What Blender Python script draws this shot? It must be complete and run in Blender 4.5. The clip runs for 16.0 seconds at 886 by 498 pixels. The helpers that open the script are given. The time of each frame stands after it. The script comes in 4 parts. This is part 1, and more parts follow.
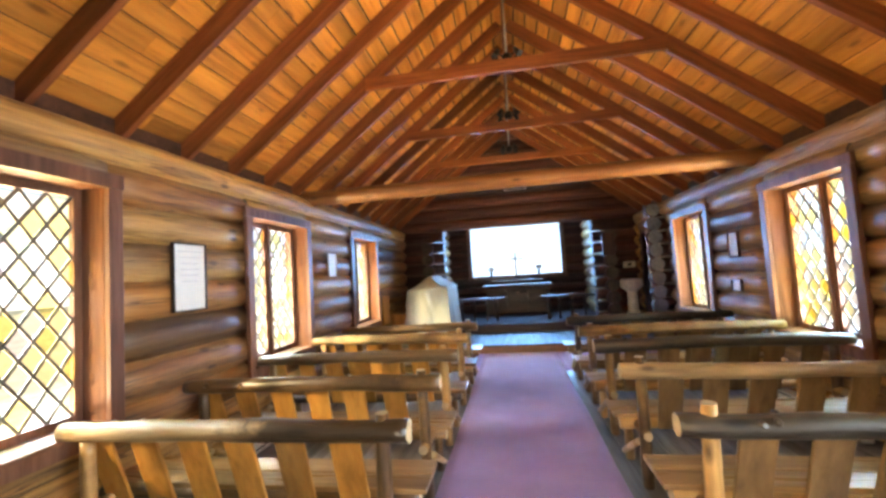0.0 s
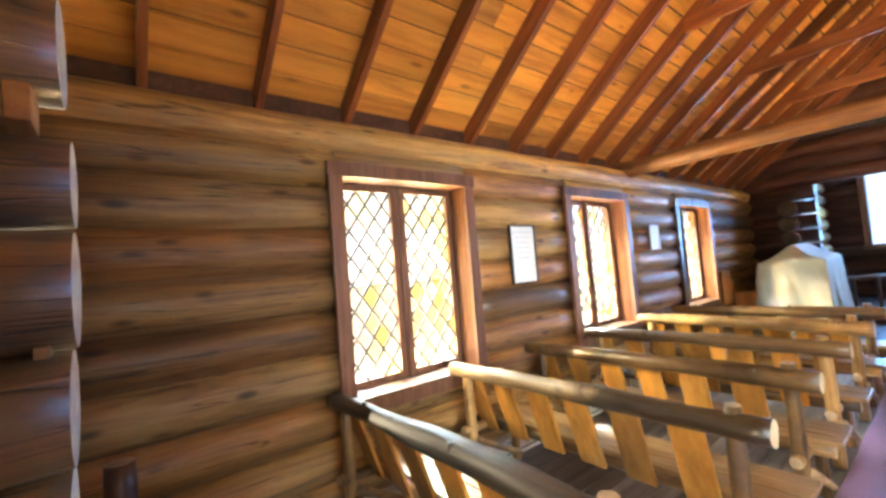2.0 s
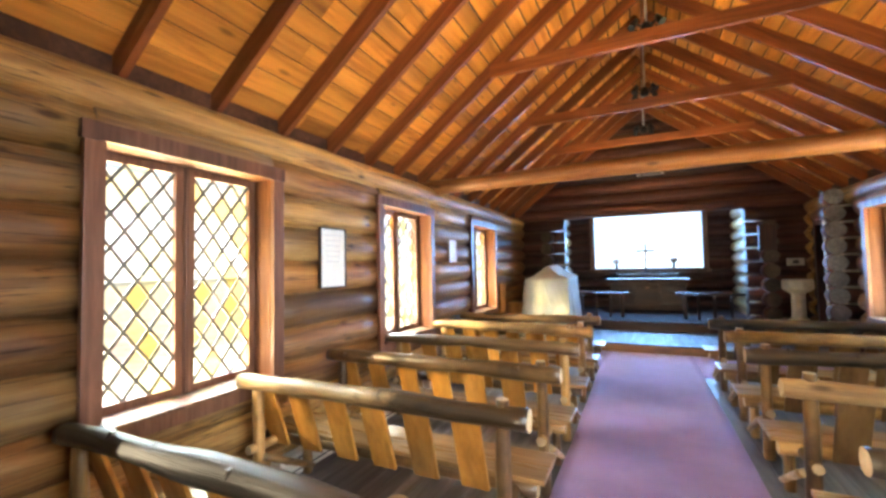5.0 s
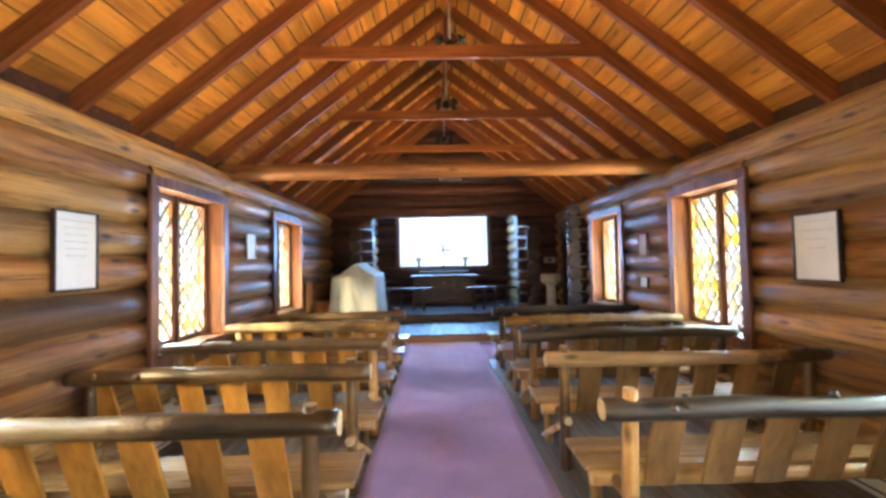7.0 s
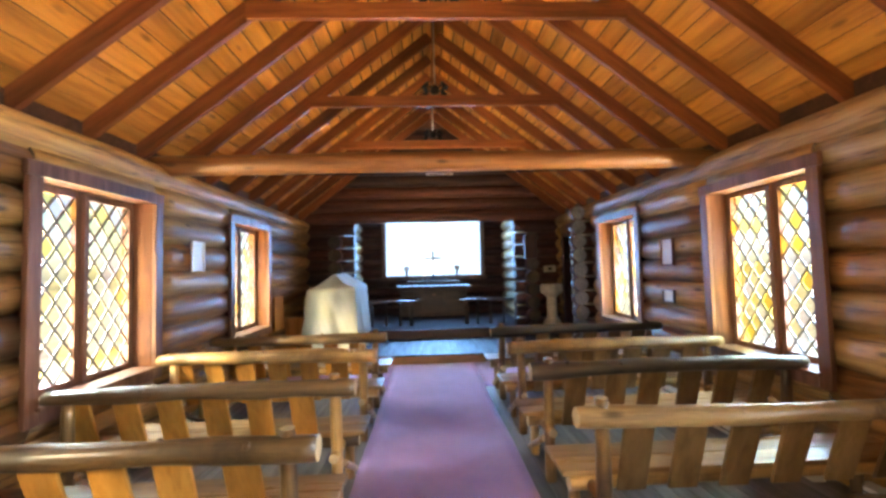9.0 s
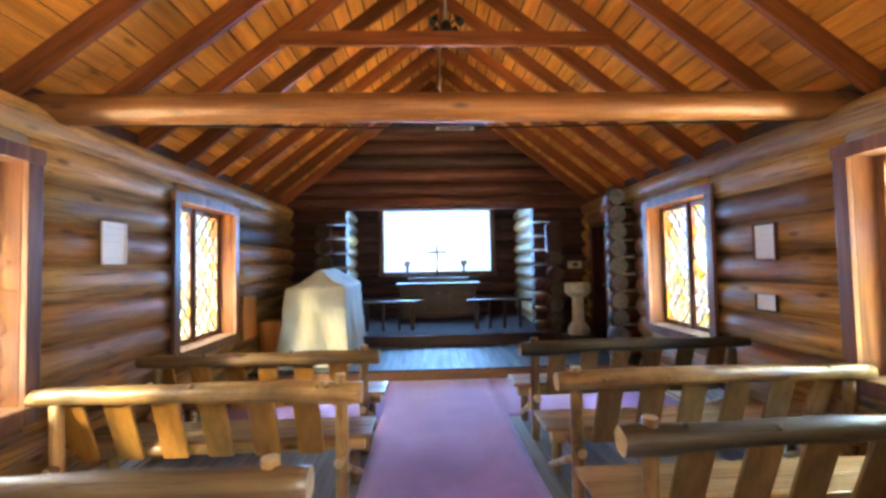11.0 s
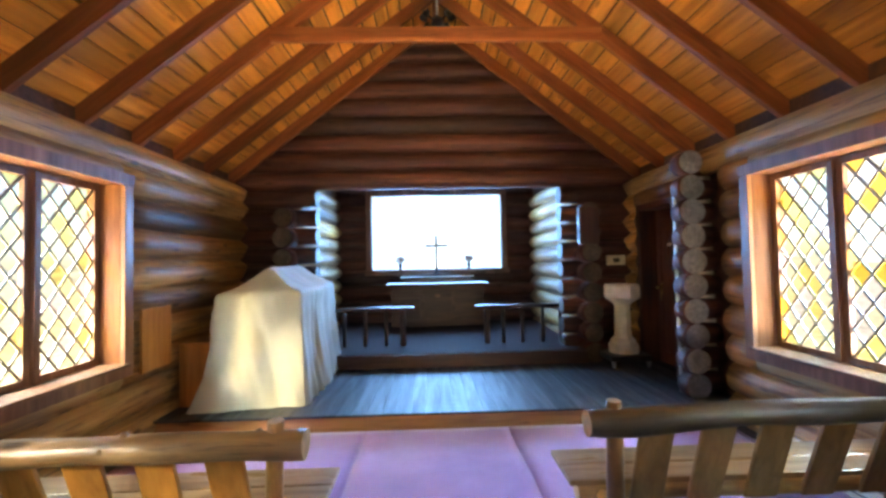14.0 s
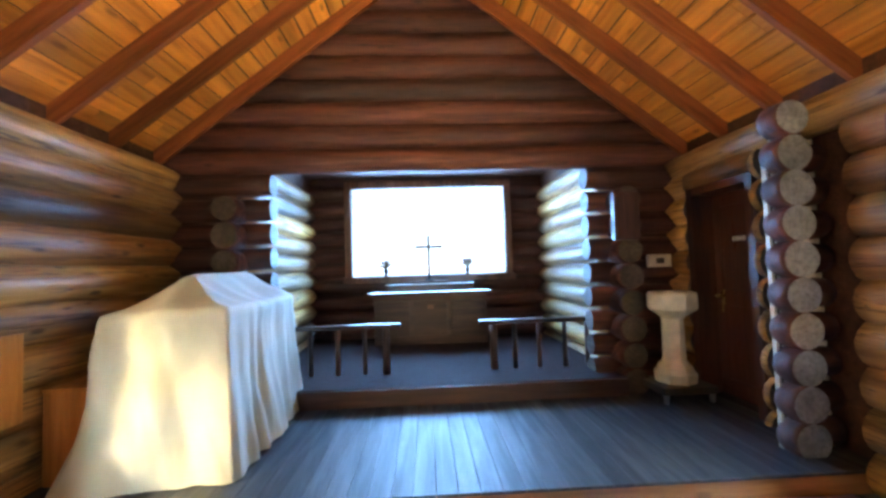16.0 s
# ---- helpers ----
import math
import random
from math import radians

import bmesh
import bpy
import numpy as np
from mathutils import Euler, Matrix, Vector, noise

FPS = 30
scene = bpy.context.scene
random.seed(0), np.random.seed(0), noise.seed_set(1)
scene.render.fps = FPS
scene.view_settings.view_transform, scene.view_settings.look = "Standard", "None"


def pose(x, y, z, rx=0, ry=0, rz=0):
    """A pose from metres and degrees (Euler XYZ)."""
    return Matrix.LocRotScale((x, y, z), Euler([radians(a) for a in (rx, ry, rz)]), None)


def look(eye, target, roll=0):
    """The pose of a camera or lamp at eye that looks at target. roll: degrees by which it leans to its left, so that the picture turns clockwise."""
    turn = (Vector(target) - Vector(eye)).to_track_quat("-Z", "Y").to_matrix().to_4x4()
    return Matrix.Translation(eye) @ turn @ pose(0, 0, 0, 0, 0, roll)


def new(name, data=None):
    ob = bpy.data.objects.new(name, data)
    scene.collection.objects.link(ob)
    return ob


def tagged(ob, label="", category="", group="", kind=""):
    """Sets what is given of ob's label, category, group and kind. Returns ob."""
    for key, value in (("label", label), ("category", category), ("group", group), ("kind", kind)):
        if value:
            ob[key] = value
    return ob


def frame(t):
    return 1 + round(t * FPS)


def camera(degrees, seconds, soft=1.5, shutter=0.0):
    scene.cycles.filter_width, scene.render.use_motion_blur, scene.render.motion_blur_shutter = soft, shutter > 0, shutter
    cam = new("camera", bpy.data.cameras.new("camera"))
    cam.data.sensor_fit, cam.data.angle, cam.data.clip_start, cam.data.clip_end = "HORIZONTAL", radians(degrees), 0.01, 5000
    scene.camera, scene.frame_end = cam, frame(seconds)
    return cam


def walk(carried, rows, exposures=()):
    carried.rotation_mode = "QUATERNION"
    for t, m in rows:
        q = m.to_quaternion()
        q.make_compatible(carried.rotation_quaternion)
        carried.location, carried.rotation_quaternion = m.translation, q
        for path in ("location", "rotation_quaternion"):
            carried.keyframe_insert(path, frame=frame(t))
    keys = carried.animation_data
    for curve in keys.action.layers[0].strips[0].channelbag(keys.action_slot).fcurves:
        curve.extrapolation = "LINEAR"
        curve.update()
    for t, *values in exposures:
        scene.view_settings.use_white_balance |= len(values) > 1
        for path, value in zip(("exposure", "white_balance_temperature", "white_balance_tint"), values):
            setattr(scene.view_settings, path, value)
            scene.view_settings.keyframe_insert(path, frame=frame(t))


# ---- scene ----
cam = camera(94.4, 16.0, soft=3.0)
PATH = [
    (0, (-0.105, -0.353, 1.602), (-0.431, 1.617, 1.725), -3.5),
    (0.5, (-0.11, -0.372, 1.61), (-0.826, 1.491, 1.729), -4.2),
    (1, (-0.114, -0.39, 1.606), (-1.15, 1.317, 1.72), -5.0),
    (1.5, (-0.13, -0.386, 1.608), (-1.467, 1.098, 1.715), -5.2),
    (2, (-0.119, -0.395, 1.601), (-1.686, 0.844, 1.711), -4.6),
    (2.5, (-0.114, -0.414, 1.606), (-1.798, 0.659, 1.716), -3.6),
    (3, (-0.117, -0.434, 1.61), (-1.819, 0.611, 1.713), -2.7),
    (3.5, (-0.138, -0.429, 1.613), (-1.757, 0.742, 1.705), -1.9),
    (4, (-0.148, -0.401, 1.605), (-1.58, 0.993, 1.698), -1.3),
    (4.5, (-0.148, -0.369, 1.609), (-1.313, 1.255, 1.699), -0.9),
    (5, (-0.146, -0.365, 1.606), (-1.009, 1.437, 1.692), -1.1),
    (7.5, (-0.204, -0.189, 1.576), (-0.103, 1.807, 1.639), -1.1),
    (8, (-0.138, 0.059, 1.603), (-0.027, 2.055, 1.675), -1.1),
    (8.5, (-0.108, 0.32, 1.621), (-0.041, 2.317, 1.709), -1.0),
    (9, (-0.153, 0.652, 1.626), (-0.076, 2.648, 1.723), -1.5),
    (11.5, (-0.222, 2.297, 1.609), (-0.148, 4.294, 1.683), -0.9),
    (12, (-0.201, 2.629, 1.59), (-0.114, 4.626, 1.676), -0.4),
    (12.5, (-0.216, 2.962, 1.599), (-0.083, 4.954, 1.704), -1.4),
    (13, (-0.189, 3.232, 1.601), (-0.07, 5.226, 1.699), -2.1),
    (13.5, (-0.12, 3.524, 1.623), (-0.044, 5.521, 1.696), -1.8),
    (14, (-0.109, 3.802, 1.599), (-0.05, 5.8, 1.661), -1.2),
    (14.5, (-0.095, 4.125, 1.589), (-0.054, 6.123, 1.659), -0.7),
    (15, (-0.071, 4.464, 1.577), (-0.029, 6.462, 1.655), -0.9),
    (15.5, (-0.054, 4.794, 1.591), (-0.008, 6.792, 1.677), -1.3),
    (16, (-0.086, 5.146, 1.569), (0.009, 7.142, 1.659), -1.8),
]
walk(cam, [(t, look(eye, target, roll)) for t, eye, target, roll in PATH], exposures=[(0, 1.66), (1.5, 1.86), (3, 2.02), (4, 2.02), (5, 1.86), (7.5, 1.62), (13, 1.80), (14.5, 1.98), (16, 2.30)])

# ---- light ----
def make_world():
    w = bpy.data.worlds.new("sky_world")
    scene.world = w
    w.use_nodes = True
    nt = w.node_tree
    bg = nt.nodes["Background"]
    sky = nt.nodes.new("ShaderNodeTexSky")
    sky.sky_type = "NISHITA"
    sky.sun_disc = False
    sky.sun_elevation = radians(25.9)
    sky.sun_rotation = radians(221)
    bg.inputs[1].default_value = 0.11
    nt.links.new(sky.outputs[0], bg.inputs[0])


make_world()


def lamp(name, kind, m, energy, color, size=None, size_y=None, angle=None):
    d = bpy.data.lights.new(name, kind)
    d.energy, d.color = energy, color
    if size:
        d.shape, d.size, d.size_y = "RECTANGLE", size, size_y
    if angle:
        d.angle = radians(angle)
    ob = new(name, d)
    ob.matrix_world = m
    return ob


SUN_DIR = Vector((1.0, 1.15, -0.74))
lamp("sun", "SUN", look((-12, -12, 12), Vector((-12, -12, 12)) + SUN_DIR), 5.0, (1.0, 0.82, 0.56), angle=7.0)
# daylight through the side windows: the open sky above the eaves and the sunlit ground below the sills
for side, sky_power, sky_color, land_power, land_color in ((-1, 3400, (0.62, 0.81, 1.0), 2000, (1.0, 0.84, 0.60)), (1, 4800, (0.44, 0.69, 1.0), 3600, (1.0, 0.86, 0.62))):
    lamp("sky_daylight", "AREA", look((side * 5.7, 3.8, 4.4), (side * 2.9, 3.8, 1.4)), sky_power, sky_color, 9.5, 2.2)
    lamp("ground_daylight", "AREA", look((side * 5.6, 2.7, -0.2), (side * 5.3, 2.7, 3.0)), land_power, land_color, 8.6, 2.4)

# low sky and bright land through the window openings, level and across the nave
for side, power, color in ((-1, 24, (1.0, 0.82, 0.55)), (1, 50, (0.88, 0.94, 1.0))):
    slant = lamp("window_daylight", "AREA", look((side * 3.35, 3.5, 1.55), (0, 4.9, 1.5)), power, color, 9.6, 1.5)
    slant.data.spread = radians(64)

# ---- materials ----
def nodes_of(name):
    m = bpy.data.materials.new(name)
    m.use_nodes = True
    nt = m.node_tree
    return m, nt, nt.nodes["Principled BSDF"]


def add(nt, kind, **inputs):
    n = nt.nodes.new(kind)
    for k, v in inputs.items():
        n.inputs[k].default_value = v
    return n


def ramp(nt, src, stops):
    r = nt.nodes.new("ShaderNodeValToRGB")
    e = r.color_ramp.elements
    while len(e) < len(stops):
        e.new(0.5)
    for el, (p, c) in zip(e, stops):
        el.position, el.color = p, (*c, 1)
    nt.links.new(src, r.inputs[0])
    return r.outputs[0]


def mixc(nt, fac, a, b, mode="MIX"):
    n = nt.nodes.new("ShaderNodeMix")
    n.data_type, n.blend_type = "RGBA", mode
    for sock, v in ((n.inputs[0], fac), (n.inputs[6], a), (n.inputs[7], b)):
        if isinstance(v, (int, float)):
            sock.default_value = v
        elif isinstance(v, tuple):
            sock.default_value = (*v, 1)
        else:
            nt.links.new(v, sock)
    return n.outputs[2]


def math_n(nt, op, a, b=0.0):
    n = nt.nodes.new("ShaderNodeMath")
    n.operation = op
    for sock, v in zip(n.inputs, (a, b)):
        if isinstance(v, (int, float)):
            sock.default_value = v
        else:
            nt.links.new(v, sock)
    return n.outputs[0]


def coords(nt, scale=(1, 1, 1), shift=True):
    """Object coordinates, stretched, and moved by a random amount for each object."""
    tc = nt.nodes.new("ShaderNodeTexCoord")
    mp = nt.nodes.new("ShaderNodeMapping")
    mp.inputs["Scale"].default_value = scale
    nt.links.new(tc.outputs["Object"], mp.inputs["Vector"])
    if not shift:
        return mp.outputs[0], None
    info = nt.nodes.new("ShaderNodeObjectInfo")
    mul = math_n(nt, "MULTIPLY", info.outputs["Random"], 37.0)
    va = nt.nodes.new("ShaderNodeVectorMath")
    va.operation = "ADD"
    nt.links.new(mp.outputs[0], va.inputs[0])
    nt.links.new(mul, va.inputs[1])
    return va.outputs[0], info.outputs["Random"]


def wood(name, dark, mid, light, axis="x", rough=0.5, tint=0.35, knots=0.5, bump=0.25, grain=22.0, stain=None, island=False, coat=0.0, hues=None, cracks=0.0, patch=0.0, worn=None):
    """Wood whose grain runs along one axis: long streaks, knots, broad stains, and a shade that differs from piece to piece."""
    m, nt, p = nodes_of(name)
    s = {"x": (0.08, 1, 1), "y": (1, 0.08, 1), "z": (1, 1, 0.08)}[axis]
    vec, rnd = coords(nt, s)
    if island:
        g = nt.nodes.new("ShaderNodeNewGeometry")
        rnd = g.outputs["Random Per Island"]
        va = nt.nodes.new("ShaderNodeVectorMath")
        va.operation = "ADD"
        nt.links.new(vec, va.inputs[0])
        nt.links.new(math_n(nt, "MULTIPLY", rnd, 53.0), va.inputs[1])
        vec = va.outputs[0]
    n1 = add(nt, "ShaderNodeTexNoise", Scale=grain, Detail=8.0, Roughness=0.65, Distortion=0.4)
    nt.links.new(vec, n1.inputs["Vector"])
    col = ramp(nt, n1.outputs["Fac"], [(0.28, dark), (0.5, mid), (0.72, light)])
    n2 = add(nt, "ShaderNodeTexNoise", Scale=3.2, Detail=4.0, Roughness=0.6)
    nt.links.new(vec, n2.inputs["Vector"])
    broad = ramp(nt, n2.outputs["Fac"], [(0.34, (0.42, 0.42, 0.42)), (0.62, (1.18, 1.18, 1.18))])
    col = mixc(nt, 0.8, col, broad, "MULTIPLY")
    if stain:
        n3 = add(nt, "ShaderNodeTexNoise", Scale=5.0, Detail=6.0, Roughness=0.7)
        nt.links.new(vec, n3.inputs["Vector"])
        col = mixc(nt, ramp(nt, n3.outputs["Fac"], [(0.52, (0, 0, 0)), (0.68, (0.8, 0.8, 0.8))]), col, stain)
    if knots:
        ks = {"x": (2.2, 6, 6), "y": (6, 2.2, 6), "z": (6, 6, 2.2)}[axis]
        kv, _ = coords(nt, ks)
        v = add(nt, "ShaderNodeTexVoronoi", Scale=1.0, Randomness=1.0)
        nt.links.new(kv, v.inputs["Vector"])
        k = ramp(nt, v.outputs["Distance"], [(0.07, (1, 1, 1)), (0.17, (0, 0, 0))])
        col = mixc(nt, math_n(nt, "MULTIPLY", k, knots), col, tuple(c * 0.28 for c in dark))
    shade = ramp(nt, rnd, [(0.0, (1 - tint, 1 - tint * 1.05, 1 - tint * 1.1)), (0.5, (1, 0.97, 0.95)), (1.0, (1 + tint * 0.5, 1 + tint * 0.5, 1 + tint * 0.4))])
    col = mixc(nt, 1.0, col, shade, "MULTIPLY")
    if hues:
        pick = add(nt, "ShaderNodeTexNoise", Scale=patch or 1.4, Detail=4.0, Roughness=0.65)
        nt.links.new(coords(nt)[0] if patch else vec, pick.inputs["Vector"])
        mixed = math_n(nt, "ADD", math_n(nt, "MULTIPLY", rnd, 0.3 if patch else 0.62), math_n(nt, "MULTIPLY", pick.outputs["Fac"], 0.9 if patch else 0.45))
        col = mixc(nt, 1.0, col, ramp(nt, mixed, [(0.40 + 0.13 * i if patch else 0.12 + 0.26 * i, h) for i, h in enumerate(hues)]), "MULTIPLY")
    if worn:
        # old dark finish kept on the stretch past x = worn[0], rubbed away over worn[1]
        sep = nt.nodes.new("ShaderNodeSeparateXYZ")
        nt.links.new(coords(nt, (1, 1, 1), False)[0], sep.inputs[0])
        wn = add(nt, "ShaderNodeTexNoise", Scale=7.0, Detail=4.0, Roughness=0.6)
        nt.links.new(coords(nt)[0], wn.inputs["Vector"])
        along = math_n(nt, "DIVIDE", math_n(nt, "SUBTRACT", sep.outputs[0], worn[0]), worn[1])
        along = math_n(nt, "ADD", along, math_n(nt, "MULTIPLY", math_n(nt, "SUBTRACT", wn.outputs["Fac"], 0.5), 1.6))
        col = mixc(nt, ramp(nt, along, [(0.3, (0, 0, 0)), (0.7, (1, 1, 1))]), col, (0.11, 0.10, 0.09), "MULTIPLY")
    height = n1.outputs["Fac"]
    if cracks:
        cs = {"x": (0.25, 9, 9), "y": (9, 0.25, 9), "z": (9, 9, 0.25)}[axis]
        cv, _ = coords(nt, cs)
        cn = add(nt, "ShaderNodeTexNoise", Scale=1.6, Detail=3.0, Roughness=0.5, Distortion=0.3)
        nt.links.new(cv, cn.inputs["Vector"])
        line = ramp(nt, cn.outputs["Fac"], [(0.485, (0, 0, 0)), (0.5, (1, 1, 1)), (0.515, (0, 0, 0))])
        col = mixc(nt, math_n(nt, "MULTIPLY", line, cracks), col, tuple(c * 0.3 for c in dark))
        height = math_n(nt, "SUBTRACT", height, math_n(nt, "MULTIPLY", line, 0.8))
    nt.links.new(col, p.inputs["Base Color"])
    nt.links.new(ramp(nt, n1.outputs["Fac"], [(0.3, (rough + 0.15,) * 3), (0.7, (rough - 0.08,) * 3)]), p.inputs["Roughness"])
    p.inputs["Coat Weight"].default_value = coat
    p.inputs["Coat Roughness"].default_value = 0.25
    b = add(nt, "ShaderNodeBump", Strength=bump, Distance=0.008)
    nt.links.new(height, b.inputs["Height"])
    nt.links.new(b.outputs[0], p.inputs["Normal"])
    return m


def plain(name, color, rough=0.5, metal=0.0, noise_scale=8.0, amount=0.25, bump=0.1, axis=(1, 1, 1)):
    m, nt, p = nodes_of(name)
    vec, rnd = coords(nt, axis)
    n = add(nt, "ShaderNodeTexNoise", Scale=noise_scale, Detail=6.0, Roughness=0.6)
    nt.links.new(vec, n.inputs["Vector"])
    lo, hi = tuple(c * (1 - amount) for c in color), tuple(min(1, c * (1 + amount * 0.5)) for c in color)
    nt.links.new(ramp(nt, n.outputs["Fac"], [(0.3, lo), (0.7, hi)]), p.inputs["Base Color"])
    n2 = add(nt, "ShaderNodeTexNoise", Scale=noise_scale * 9, Detail=3.0)
    nt.links.new(vec, n2.inputs["Vector"])
    nt.links.new(ramp(nt, n.outputs["Fac"], [(0.3, (rough + 0.08,) * 3), (0.7, (max(0.02, rough - 0.08),) * 3)]), p.inputs["Roughness"])
    p.inputs["Metallic"].default_value = metal
    b = add(nt, "ShaderNodeBump", Strength=bump, Distance=0.004)
    nt.links.new(n2.outputs["Fac"], b.inputs["Height"])
    nt.links.new(b.outputs[0], p.inputs["Normal"])
    return m


LOG_X = wood("log_wall_x", (0.12, 0.052, 0.017), (0.42, 0.228, 0.080), (0.62, 0.39, 0.155), "x", 0.50, 0.38, 0.8, 0.7, 13, stain=(0.20, 0.135, 0.085), coat=0.08, hues=((0.44, 0.46, 0.49), (0.98, 0.83, 0.64), (0.80, 0.86, 0.86), (1.32, 1.24, 0.82)), cracks=0.8)
LOG_Y = wood("log_wall_y", (0.12, 0.052, 0.017), (0.42, 0.228, 0.080), (0.62, 0.39, 0.155), "y", 0.50, 0.38, 0.8, 0.7, 13, stain=(0.20, 0.135, 0.085), coat=0.08, hues=((0.44, 0.46, 0.49), (0.98, 0.83, 0.64), (0.80, 0.86, 0.86), (1.32, 1.24, 0.82)), cracks=0.8)
LOG_END = wood("log_sawn_end", (0.17, 0.18, 0.185), (0.31, 0.335, 0.35), (0.40, 0.425, 0.44), "y", 0.6, 0.25, 0.0, 0.3, 30, cracks=0.5)
BOARDS = wood("roof_boards", (0.33, 0.11, 0.016), (0.60, 0.25, 0.040), (0.69, 0.32, 0.06), "y", 0.42, 0.12, 0.6, 0.15, 12, island=True, hues=((0.94, 0.88, 0.84), (1.0, 0.97, 0.95), (1.06, 1.04, 1.0)))
RAFTER = wood("stained_rafter", (0.12, 0.032, 0.008), (0.24, 0.072, 0.018), (0.32, 0.11, 0.03), "x", 0.45, 0.25, 0.3, 0.2, 20)
TIE = wood("tie_log", (0.13, 0.045, 0.013), (0.25, 0.10, 0.028), (0.33, 0.15, 0.05), "x", 0.42, 0.2, 0.7, 0.25, 12, cracks=0.6)
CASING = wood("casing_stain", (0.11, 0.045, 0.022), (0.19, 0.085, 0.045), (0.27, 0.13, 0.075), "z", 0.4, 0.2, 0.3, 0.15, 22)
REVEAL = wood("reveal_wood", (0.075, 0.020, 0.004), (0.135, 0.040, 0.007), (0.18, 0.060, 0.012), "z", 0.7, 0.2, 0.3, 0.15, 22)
PEEL_X = wood("peeled_pole_x", (0.17, 0.095, 0.035), (0.37, 0.235, 0.10), (0.52, 0.36, 0.17), "x", 0.33, 0.55, 0.9, 0.35, 12, stain=(0.09, 0.055, 0.03), coat=0.3, hues=((0.34, 0.31, 0.29), (0.72, 0.66, 0.55), (1.15, 1.08, 0.9), (1.4, 1.34, 1.15)), cracks=0.4, patch=2.6)
PEEL_WORN_W = wood("worn_pole_west", (0.17, 0.095, 0.035), (0.37, 0.235, 0.10), (0.52, 0.36, 0.17), "x", 0.33, 0.2, 0.9, 0.35, 12, stain=(0.09, 0.055, 0.03), coat=0.3, cracks=0.4, worn=(-1.9, 0.7))
PEEL_WORN_E = wood("worn_pole_east", (0.17, 0.095, 0.035), (0.35, 0.225, 0.10), (0.50, 0.35, 0.17), "x", 0.33, 0.2, 0.9, 0.35, 12, stain=(0.09, 0.055, 0.03), coat=0.3, cracks=0.4, worn=(1.9, 0.7))
PEEL_Y = wood("peeled_pole_y", (0.17, 0.095, 0.035), (0.37, 0.235, 0.10), (0.52, 0.36, 0.17), "y", 0.33, 0.55, 0.9, 0.35, 12, stain=(0.09, 0.055, 0.03), coat=0.3, hues=((0.34, 0.31, 0.29), (0.72, 0.66, 0.55), (1.15, 1.08, 0.9), (1.4, 1.34, 1.15)), cracks=0.4, patch=2.6)
PEEL_Z = wood("peeled_pole_z", (0.17, 0.095, 0.035), (0.37, 0.235, 0.10), (0.52, 0.36, 0.17), "z", 0.33, 0.45, 0.9, 0.35, 12, stain=(0.11, 0.065, 0.035), coat=0.3, hues=((0.34, 0.31, 0.29), (0.72, 0.66, 0.55), (1.15, 1.08, 0.9), (1.4, 1.34, 1.15)), cracks=0.4, patch=2.6)
PEEL_BROWN = wood("brown_pole", (0.07, 0.042, 0.018), (0.16, 0.10, 0.045), (0.27, 0.18, 0.085), "x", 0.35, 0.3, 0.9, 0.35, 12, stain=(0.05, 0.035, 0.02), coat=0.3, cracks=0.4)
PEEL_DARK = wood("dark_pole", (0.014, 0.011, 0.009), (0.036, 0.028, 0.02), (0.085, 0.066, 0.042), "x", 0.42, 0.4, 0.9, 0.4, 12, stain=(0.12, 0.092, 0.056), coat=0.2, cracks=0.4)
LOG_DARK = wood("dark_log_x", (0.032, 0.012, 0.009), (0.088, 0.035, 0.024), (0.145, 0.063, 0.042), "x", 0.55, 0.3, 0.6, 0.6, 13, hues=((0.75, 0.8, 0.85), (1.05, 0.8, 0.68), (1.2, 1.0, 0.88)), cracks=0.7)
LOG_END_DARK = wood("log_end_dark", (0.045, 0.034, 0.022), (0.085, 0.064, 0.042), (0.12, 0.095, 0.064), "y", 0.6, 0.25, 0.0, 0.3, 30)
LOG_VARNISH = wood("dark_varnished_log", (0.035, 0.02, 0.011), (0.14, 0.075, 0.03), (0.27, 0.15, 0.06), "y", 0.42, 0.35, 0.6, 0.6, 13, stain=(0.045, 0.04, 0.038), coat=0.3, hues=((0.6, 0.62, 0.66), (1.15, 0.9, 0.68), (1.4, 1.2, 0.85)), cracks=0.7)
# entrance logs: daylight from the doorway is mixed into this pale colour
LOG_PALE = wood("pale_doorlit_log", (0.20, 0.13, 0.085), (0.38, 0.30, 0.22), (0.50, 0.43, 0.35), "x", 0.45, 0.2, 0.5, 0.5, 9, coat=0.2, hues=((1.12, 0.80, 0.55), (1.1, 0.86, 0.64), (0.74, 0.77, 0.76), (0.9, 0.92, 0.90)), cracks=0.4)
LOG_SAWN = plain("fresh_sawn_end", (0.52, 0.49, 0.43), 0.7, 0, 18, 0.35, 0.3)
POLE_CUT = plain("pole_cut", (0.55, 0.42, 0.24), 0.6, 0, 14, 0.3, 0.2)
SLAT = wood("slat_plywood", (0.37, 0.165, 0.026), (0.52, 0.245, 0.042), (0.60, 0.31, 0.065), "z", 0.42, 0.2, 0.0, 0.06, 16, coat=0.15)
# same plywood as the west slats, with the east row's shade in its colour
SLAT_SHADED = wood("slat_ply_shaded", (0.15, 0.085, 0.032), (0.23, 0.135, 0.052), (0.29, 0.18, 0.075), "z", 0.42, 0.2, 0.0, 0.06, 16, coat=0.15)
SEAT = wood("seat_plank", (0.20, 0.11, 0.045), (0.35, 0.21, 0.09), (0.46, 0.30, 0.14), "x", 0.3, 0.2, 0.4, 0.12, 14, coat=0.4)
